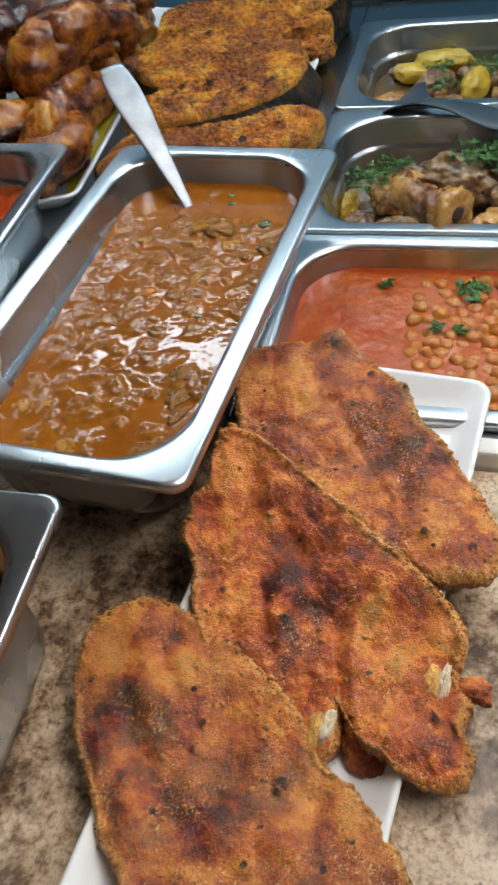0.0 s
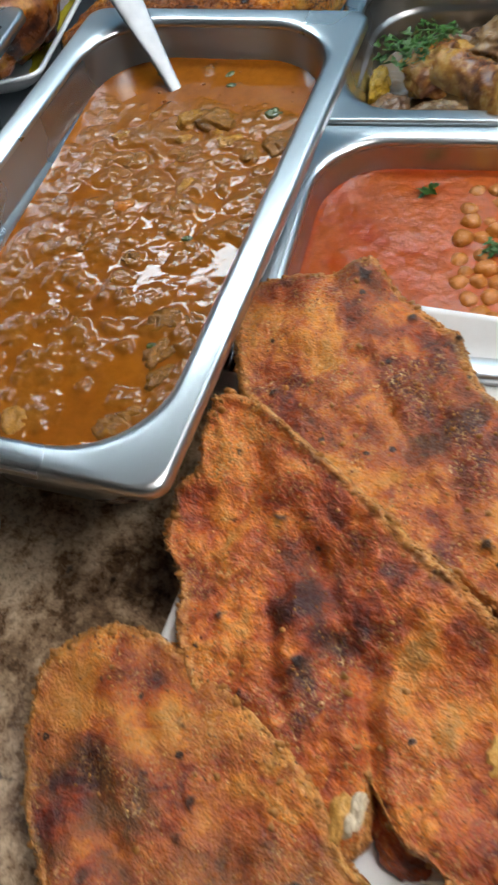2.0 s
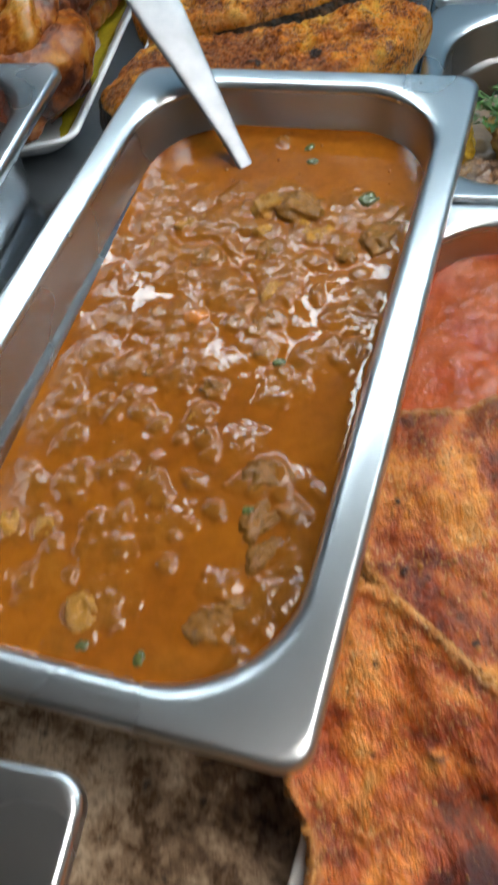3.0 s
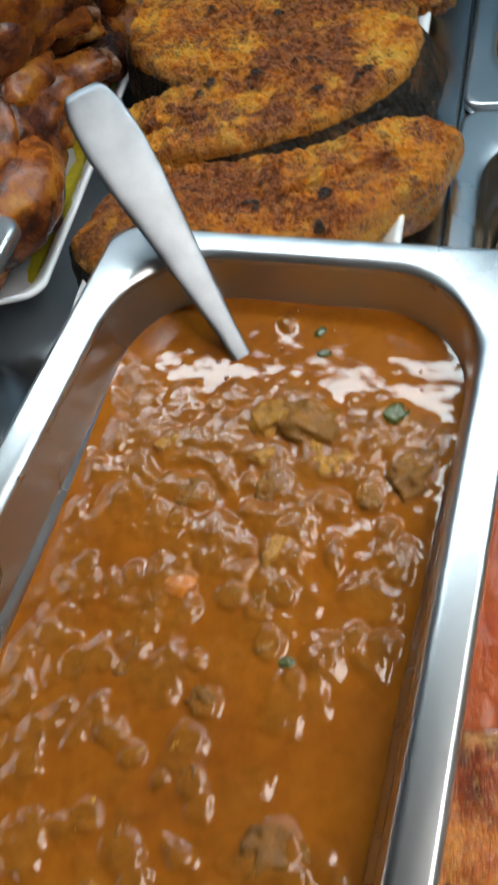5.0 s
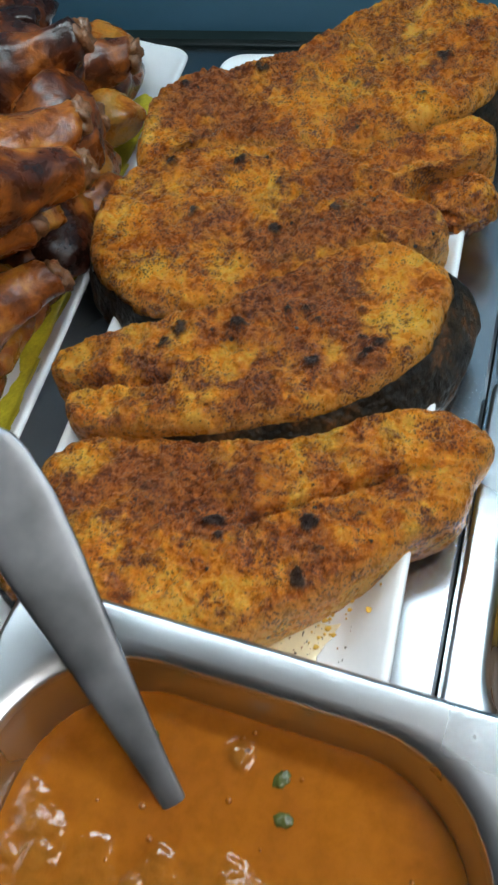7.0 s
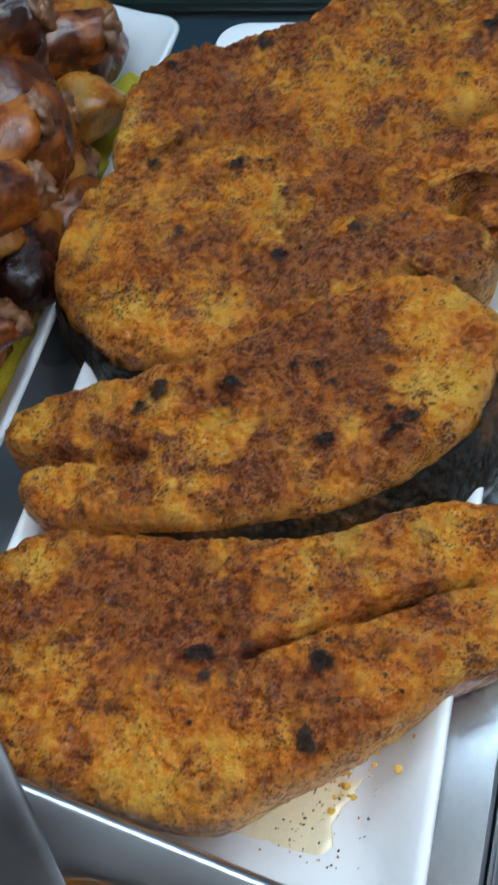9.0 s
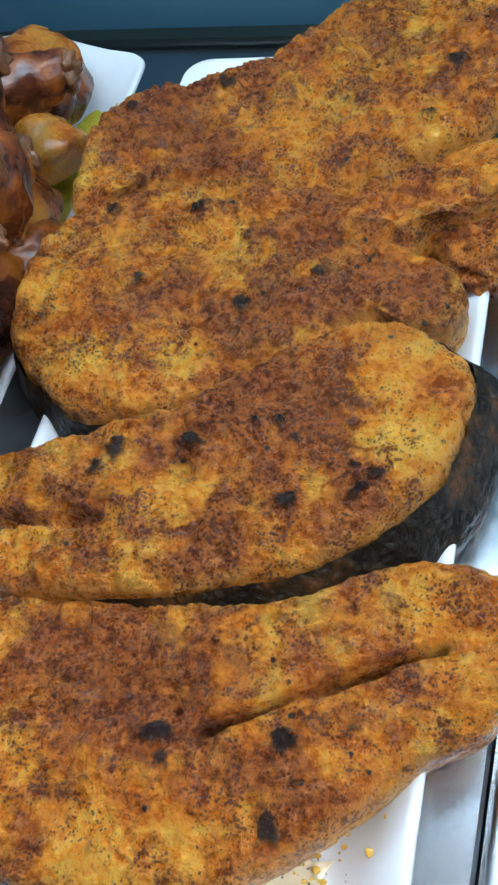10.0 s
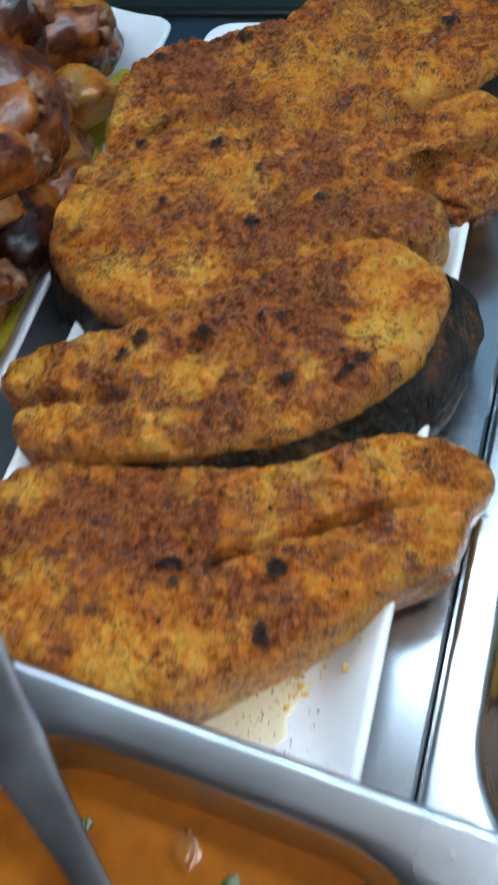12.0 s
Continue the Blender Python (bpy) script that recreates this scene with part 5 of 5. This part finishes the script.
fish_slab("fish_steak", "spiced orange roast fish steak with black skin", "fish steak", pose(0.028, 1.013, 0.962, 1.0, -3.0, 0),
          [(-8.6, -2.8), (-8.6, -2.0), (-7.7, -1.2), (-6.2, -0.5), (-4.5, 0.3), (-2.8, 1.1), (-1.3, 1.9), (1.0, 3.6), (2.7, 5.1), (4.2, 5.8), (5.8, 5.9), (7.4, 5.3), (8.4, 4.4), (8.6, 3.3), (8.4, 1.5), (7.8, -0.2), (6.4, -1.9), (4.8, -3.1), (2.9, -4.0), (0.8, -4.7), (-1.4, -5.2), (-3.9, -5.7), (-5.6, -5.7), (-6.6, -5.3), (-6.9, -4.6), (-6.6, -4.0), (-3.8, -3.2), (-7.4, -3.6)],
          0.044, ROAST, 6.1, 0.008, 0.0017, group=STEAKS, swell=1.8, drop=0.0105, grid=190, flare=0.011, grooves=((-8.0, -3.6, -2.6, -2.9, 0.012, 0.003),),
          chars=((3.7, -1.5, 0.36), (-3.1, -1.2, 0.34), (-2.5, -0.5, 0.38), (-0.1, 0.2, 0.42), (5.5, 0.0, 0.3), (6.3, -0.3, 0.28), (5.8, -0.9, 0.26), (2.0, 1.2, 0.25), (2.7, 1.4, 0.2), (3.4, 0.7, 0.16)), skin=(-112, 48),
          tones=((-0.4, -1.6, 1.1, 1), (6.4, 3.8, 1.4, 1), (4.3, -3.1, 1.1, 0.8), (-5.2, -4.5, 1.3, 0.9), (-7.0, -2.5, 1.0, 0.8), (-0.1, -4.5, 1.0, 0.7), (7.4, 1.0, 1.0, 0.8), (0.8, 1.4, 2.2, -0.8), (1.5, -3.2, 0.8, -0.9), (-2.6, -2.6, 0.8, -0.6), (3.7, 2.1, 1.5, -0.8), (-0.2, -0.2, 0.8, -0.6), (5.6, -0.7, 0.7, -0.8), (1.7, 3.4, 1.2, -0.7)))
fish_slab("fish_steak", "dark spiced roast fish steak leaning on another", "fish steak", pose(0.018, 1.081, 0.962, 1.0, 0, 0),
          [(-8.8, -0.2), (-8.4, -2.1), (-7.6, -3.6), (-5.9, -4.9), (-3.5, -5.9), (-0.8, -5.1), (2.0, -3.4), (4.2, -1.7), (5.7, -0.5), (7.2, -0.7), (8.3, -0.3), (8.8, 0.9), (8.0, 2.1), (6.7, 2.7), (7.0, 4.1), (8.6, 4.7), (10.0, 5.7), (10.2, 6.9), (9.8, 8.0), (8.6, 8.5), (7.4, 7.6), (5.7, 6.7), (3.7, 5.8), (1.0, 5.7), (-2.6, 5.4), (-5.4, 4.7), (-7.6, 3.5), (-8.6, 1.9)],
          0.044, ROAST, 11.3, 0.008, 0.0017, group=STEAKS, swell=1.8, drop=0.0105, grid=190, flare=0.006, grooves=((6.4, 3.2, 1.5, 2.6, 0.004, 0.003), (8.6, 5.2, 5.0, 4.6, 0.003, 0.004)),
          chars=((1.0, -0.7, 0.4), (-2.0, 3.8, 0.4), (3.7, 0.9, 0.36), (-5.6, 3.4, 0.32), (-3.3, 0.0, 0.3), (5.2, 2.0, 0.2), (0.4, 2.4, 0.16)), skin=(150, 262),
          tones=((-4.1, -3.9, 1.1, 0.9), (-7.2, -0.9, 1.5, 0.7), (0.5, 1.7, 1.0, 0.4), (-2.1, -4.9, 1.0, 0.7), (0.1, -2.8, 1.0, 0.5), (-2.4, -0.7, 1.6, -0.8), (3.2, -0.3, 1.3, -0.8), (1.1, -1.4, 1.1, -0.7), (5.0, 1.3, 1.4, -0.8), (3.3, 3.1, 1.3, -0.7), (7.7, 0.7, 0.8, -0.7), (-1.6, 2.4, 1.2, 0.4), (5.9, 2.8, 0.8, 0.3)))
fish_slab("fish_steak", "yellow-brown spiced roast fish steak at the platter end", "fish steak", pose(0.02, 1.176, 0.966, 0, 0, 0),
          [(-7.7, -6.2), (-6.5, -5.8), (-5.4, -4.8), (-3.4, -4.5), (-0.4, -4.4), (3.1, -4.2), (5.2, -3.1), (7.3, -1.5), (8.4, -0.7), (9.5, 1.6), (10.0, 4.0), (9.6, 6.8), (7.5, 8.5), (3.6, 8.7), (1.7, 7.8), (0.1, 6.2), (-1.7, 4.1), (-3.3, 2.5), (-5.5, 1.2), (-7.6, 0.5), (-8.5, -1.0), (-8.6, -3.1), (-8.3, -5.0)],
          0.048, ROAST, 15.8, 0.008, 0.002, group=STEAKS, swell=1.8, drop=0.0105, grid=190, flare=0.005,
          chars=((-2.9, 1.1, 0.4), (6.6, 2.5, 0.5), (6.0, -0.6, 0.3), (2.4, 0.6, 0.2), (-6.9, -0.4, 0.3), (0.6, 1.9, 0.15), (-4.4, -0.6, 0.25)), skin=(-20, 60),
          tones=((1.4, 1.2, 1.5, 0.7), (-1.0, -1.1, 1.5, 0.6), (4.9, 0.2, 1.2, 0.7), (6.5, -1.5, 1.0, 0.6), (-7.6, -5.0, 1.2, 1.0), (1.4, -3.2, 1.2, 0.4), (-4.9, -1.2, 2.1, -0.9), (-7.0, -0.6, 1.4, -0.8), (-0.3, -5.4, 1.4, -0.7), (6.4, 2.4, 1.1, -0.7), (4.1, -5.1, 1.3, -0.6), (-2.6, -3.6, 1.5, -0.5)))
put("fish_belly_piece", lump_mesh("fish_belly_piece", 0.017, 0.019, 0.013, 23, ROAST, 0.25, 5), pose(0.107, 1.127, 0.941), 0, 0, 0, 20, "golden roast fish belly piece beside the steaks", "fish", STEAKS)

# oil on the platters
def puddle(label, x, y, z, outline, material, seed, ragged=0.35):
    edge = closed_curve(np.array(outline) * 0.01, 60)
    edge = [p * (1 + ragged * fbm(p[0] * 140 + seed, p[1] * 140, seed, 4)) for p in edge]
    rings = [[(p[0] * s, p[1] * s, h) for p in edge] for s, h in ((1.0, 0.0), (0.97, 0.00025), (0.8, 0.00035))]
    ob = mesh_ob("oil_puddle", *loft(rings, True, True), material)
    ob.matrix_world = pose(x, y, z)
    return tagged(ob, label, "sauce", "oil on the platters")


puddle("thin orange spice oil on the white platter", 0.076, 0.893, 0.9178, [(-2.2, -0.9), (0, -1.2), (1.0, -0.9), (1.3, 0.2), (1.5, 1.4), (0.2, 1.3), (-2.0, 0.8)], SPICE_OIL, 1)
def oil_film(y0, y1, inner, outer, seed):
    """A film of turmeric oil that lies on the inner slope of the chicken platter, from y0 to y1 along it."""
    insets, heights = [0.002, 0.004, 0.011, 0.02, 0.026, 0.034, 0.06], [0.0018, 0.0008, -0.006, -0.0153, -0.0167, -0.017, -0.017]
    verts, n, k = [], 60, 10
    for j in range(n + 1):
        y = y0 + (y1 - y0) * j / n
        taper = math.sin(math.pi * j / n) ** 0.5
        middle = (inner + outer) / 2 + 0.004 * fbm(y * 40, seed, 0.0, 3)
        half = max(0.0003, taper * ((inner - outer) / 2 + 0.006 * fbm(y * 60, seed, 4.0, 4)))
        for i in range(k + 1):
            inset = max(0.006, middle + half * (1 - 2 * i / k))
            edge = 1 - abs(1 - 2 * i / k) ** 4
            verts.append((0.087 - inset, y, float(np.interp(inset, insets, heights)) + 0.0002 + 0.0006 * edge))
    faces = [(j * (k + 1) + i, j * (k + 1) + i + 1, (j + 1) * (k + 1) + i + 1, (j + 1) * (k + 1) + i) for j in range(n) for i in range(k)]
    ob = mesh_ob("oil_film", verts, faces, TURMERIC)
    ob.matrix_world = CHICKEN_PLATE
    tagged(ob, "yellow-green turmeric oil on the white chicken platter", "sauce", "oil on the platters")


for y0, y1, inner, outer, seed in ((0.03, 0.172, 0.042, 0.016, 2.0), (0.135, 0.165, 0.02, 0.01, 6.0), (-0.165, -0.05, 0.034, 0.009, 3.0), (-0.06, 0.03, 0.036, 0.014, 5.0)):
    oil_film(y0, y1, inner, outer, seed)


drops = random.Random(31)
for k in range(40):
    d = drops.random()
    x, y, r = 0.084 + 0.026 * d + drops.gauss(0, 0.003), 0.897 + 0.036 * d + drops.gauss(0, 0.004), 0.03 + 0.08 * drops.random() ** 2
    if x < 0.111:
        puddle("small drop of orange spice oil on the platter", x, y, 0.9185 + 0.00003 * k + max(0.0, x - 0.088) * 0.6, [(-r, -0.7 * r), (0.2 * r, -1.1 * r), (1.2 * r, 0.1 * r), (0.4 * r, r), (-0.9 * r, 0.8 * r)], SPICE_DROP, k, 0.7)
specks = [lump_mesh("spice_speck", 0.0007, 0.00055, 0.0004, q, (CHAR_SPECK, RUB_SPECK)[q % 2], 0.4, 1) for q in range(4)]
for k in range(110):
    x, y = drops.gauss(0.08, 0.013), drops.gauss(0.892, 0.011)
    if 0.05 < x < 0.1:
        put("spice_speck", drops.choice(specks), pose(0, 0, 0), x, y, 0.9189 + max(0.0, x - 0.088) * 0.6, drops.uniform(0, 360), "tiny burnt spice speck fallen on the platter", "spice", "spice specks on the platter", size=0.3 + 0.55 * drops.random() ** 2)


# ---- roast chicken ----
def wrinkled(d, seed, at=0.0):
    """The relief of roast skin: swellings, folds and fine creases, for a direction from the middle."""
    p = d + Vector((seed * 3.1, seed * 1.7, at))
    return 0.17 * noise.fractal(p * 1.0, 0.9, 2.0, 2) - 0.13 * abs(noise.noise(p * 1.25)) + 0.02 * noise.fractal(p * 5.0, 0.7, 2.0, 3)


def roast_drumstick(seed, length=0.12, fat=0.024):
    """A roast leg along +x: a full thigh end that narrows to the shank and its knuckle."""
    thing = empty("roast_drumstick")
    prof_s = [0, 0.03, 0.12, 0.28, 0.46, 0.62, 0.76, 0.88, 0.96, 1.0]
    prof_r = [0.1, 0.55, 0.9, 1.06, 0.98, 0.76, 0.55, 0.46, 0.42, 0.2]
    n, rings = 56, []
    for q in np.linspace(0, 1, 72):
        r = fat * float(np.interp(q, prof_s, prof_r))
        bend = 0.014 * math.sin(math.pi * q)
        ring = []
        for i in range(n):
            a = 2 * math.pi * i / n
            k = 1 + wrinkled(Vector((q * 3.4, math.cos(a), math.sin(a))), seed)
            ring.append((length * (q - 0.4), r * k * math.cos(a) * 1.1 + bend, r * k * math.sin(a) * 0.88))
        rings.append(ring)
    mesh_ob("meat", *loft(rings, True, True), CHICKEN, thing)
    knuckle = new("bone", lump_mesh("bone", 0.006, 0.0082, 0.0072, seed, BONE, 0.45, 4))
    knuckle.parent = thing
    knuckle.matrix_local = pose(length * 0.592, 0.0, 0.0)
    knuckle["label"] = "brown roast knuckle bone"
    return tagged(thing, "golden-brown roast chicken leg piled on a white platter", "chicken", "roast chicken legs")


def chicken_piece_mesh(seed, sx, sy, sz):
    bm = bmesh.new()
    bmesh.ops.create_icosphere(bm, subdivisions=5, radius=1.0)
    for v in bm.verts:
        d = v.co.normalized()
        k = 1 + 1.3 * wrinkled(d, seed)
        v.co = Vector((d.x * sx, d.y * sy, d.z * sz)) * k
    me = bpy.data.meshes.new("chicken_piece")
    bm.to_mesh(me)
    bm.free()
    me.polygons.foreach_set("use_smooth", [True] * len(me.polygons))
    me.materials.append(CHICKEN)
    return me


LEG_POSES = [(-0.093, 0.975, 0.97, 62, 2), (-0.108, 0.982, 1.0, 54, 4), (-0.105, 1.018, 1.008, 42, 6), (-0.122, 1.07, 1.004, 38, 8), (-0.145, 1.12, 1.012, 30, 4), (-0.155, 1.03, 1.022, 50, 0), (-0.165, 0.955, 1.0, 66, 0), (-0.18, 1.1, 1.006, 70, 0), (-0.108, 0.925, 0.955, 84, 0), (-0.14, 1.172, 0.988, 18, 14), (-0.112, 1.08, 0.972, 70, 4), (-0.185, 1.18, 0.978, 110, 0), (-0.105, 1.13, 0.965, 120, 6)]
kinds = [roast_drumstick(q, 0.1 + 0.008 * q, 0.025 + 0.0015 * q) for q in range(3)]
for k, (x, y, z, yaw, tip) in enumerate(LEG_POSES):
    m = pose(x, y, z, (k * 67) % 360, tip, yaw)
    if k < 3:
        kinds[k].matrix_world = m
    else:
        copy_thing(kinds[k % 3], m)
thigh = chicken_piece_mesh(71, 0.03, 0.037, 0.024)
put("chicken_thigh", thigh, pose(0, 0, 0), -0.128, 1.212, 0.947, 20, "golden roast chicken thigh on a white platter", "chicken", "roast chicken pieces")
put("chicken_thigh", thigh, pose(0, 0, 0), -0.105, 1.168, 0.947, 110, "red-brown roast chicken thigh on a white platter", "chicken", "roast chicken pieces", (0, 20), 0.66)
chicken_bits = [chicken_piece_mesh(90 + q, 0.029 + 0.003 * q, 0.021, 0.017) for q in range(5)]
heap = random.Random(21)
PIECE = "dark glossy roast chicken piece in the pile"
for k in range(10):
    y = 0.9 + 0.026 * k
    put("chicken_piece", chicken_bits[k % 5], pose(0, 0, 0), -0.1 + heap.uniform(-0.006, 0.006), y, heap.uniform(0.936, 0.946), heap.uniform(40, 120), PIECE, "chicken", "roast chicken pieces", (heap.uniform(-25, 25), heap.uniform(-25, 25)), heap.uniform(0.8, 1.0))
    put("chicken_piece", chicken_bits[(k + 2) % 5], pose(0, 0, 0), -0.108 + heap.uniform(-0.008, 0.008), y + 0.012, heap.uniform(0.965, 0.985), heap.uniform(20, 110), PIECE, "chicken", "roast chicken pieces", (heap.uniform(-35, 35), heap.uniform(-35, 35)), heap.uniform(0.7, 1.0))
for k in range(20):
    x, y = heap.uniform(-0.22, -0.13), 0.9 + 0.32 * (k + heap.random()) / 20
    put("chicken_piece", chicken_bits[k % 5], pose(0, 0, 0), x, y, heap.uniform(0.94, 0.985), heap.uniform(0, 360), PIECE, "chicken", "roast chicken pieces", (heap.uniform(-40, 40), heap.uniform(-40, 40)), heap.uniform(0.85, 1.2))


# ---- cutlery ----
def steel_spoon():
    """A flat handled spoon that leans on the pan's rim with its bowl in the curry."""
    a, b = Vector((-0.0098, 0.8995, 1.0375)), Vector((0.0639, 0.8222, 0.9566))
    along = (b - a).normalized()
    side = along.cross(Vector((0, 0, 1))).normalized()
    up = side.cross(along).normalized()
    total, rings = (b - a).length + 0.07, []
    for s in np.linspace(0, 1, 60):
        d = s * total
        w = float(np.interp(d, [0, 0.003, 0.01, 0.026, 0.045, 0.07, 0.095, 0.118, 0.134, 0.15, 0.172, 0.192, 0.2], [0.0078, 0.0102, 0.0122, 0.0134, 0.0122, 0.0094, 0.0068, 0.0047, 0.0038, 0.006, 0.018, 0.013, 0.004]))
        t = 0.0011
        c = a + along * d + up * (0.002 * math.sin(math.pi * min(1.0, d / (b - a).length)))
        ring = []
        for i in range(20):
            an = 2 * math.pi * i / 20
            ca, sa = math.cos(an), math.sin(an)
            ring.append(c + side * (w * math.copysign(abs(ca) ** 0.6, ca)) + up * (t * math.copysign(abs(sa) ** 0.6, sa) ))
        rings.append(ring)
    thing = empty("serving_spoon")
    neck = 40
    mesh_ob("handle", *loft(rings[:neck + 1], True, False), SPOON_STEEL, thing)
    mesh_ob("bowl", *loft(rings[neck:], False, True), SPOON_STEEL, thing)
    return tagged(thing, "worn steel spoon standing in the curry pan", "spoon")


steel_spoon()


def plastic_ladle():
    """A dark serving turner whose handle rests on the rims while its blade dips into the potatoes."""
    thing = tagged(empty("serving_turner", pose(0.235, 1.028, 0.9285, 0, 3, -27)), "dark plastic serving turner lying across two pans", "turner")
    rings = []
    for s in np.linspace(0, 1, 40):
        x = -0.012 + 0.084 * s
        w = float(np.interp(s, [0, 0.15, 0.4, 0.62, 0.85, 0.96, 1.0], [0.006, 0.007, 0.0095, 0.0145, 0.0155, 0.012, 0.006]))
        rings.append([(x, w * math.cos(a), 0.0028 * math.sin(a) + 0.004 * math.sin(s * 3)) for a in np.linspace(0, 2 * math.pi, 20, endpoint=False)])
    mesh_ob("handle", *loft(rings, True, True), PLASTIC, thing)
    rings = []
    for s in np.linspace(0, 1, 30):
        x = -0.009 - 0.046 * s
        w = float(np.interp(s, [0, 0.2, 0.5, 0.9, 1.0], [0.0062, 0.011, 0.026, 0.031, 0.024]))
        rings.append([(x, w * math.cos(a) + 0.012 * s, 0.0016 * math.sin(a) - 0.024 * s * s + 0.16 * w * abs(math.cos(a)) ** 2) for a in np.linspace(0, 2 * math.pi, 24, endpoint=False)])
    mesh_ob("blade", *loft(rings, True, True), PLASTIC, thing)
    return thing


plastic_ladle()
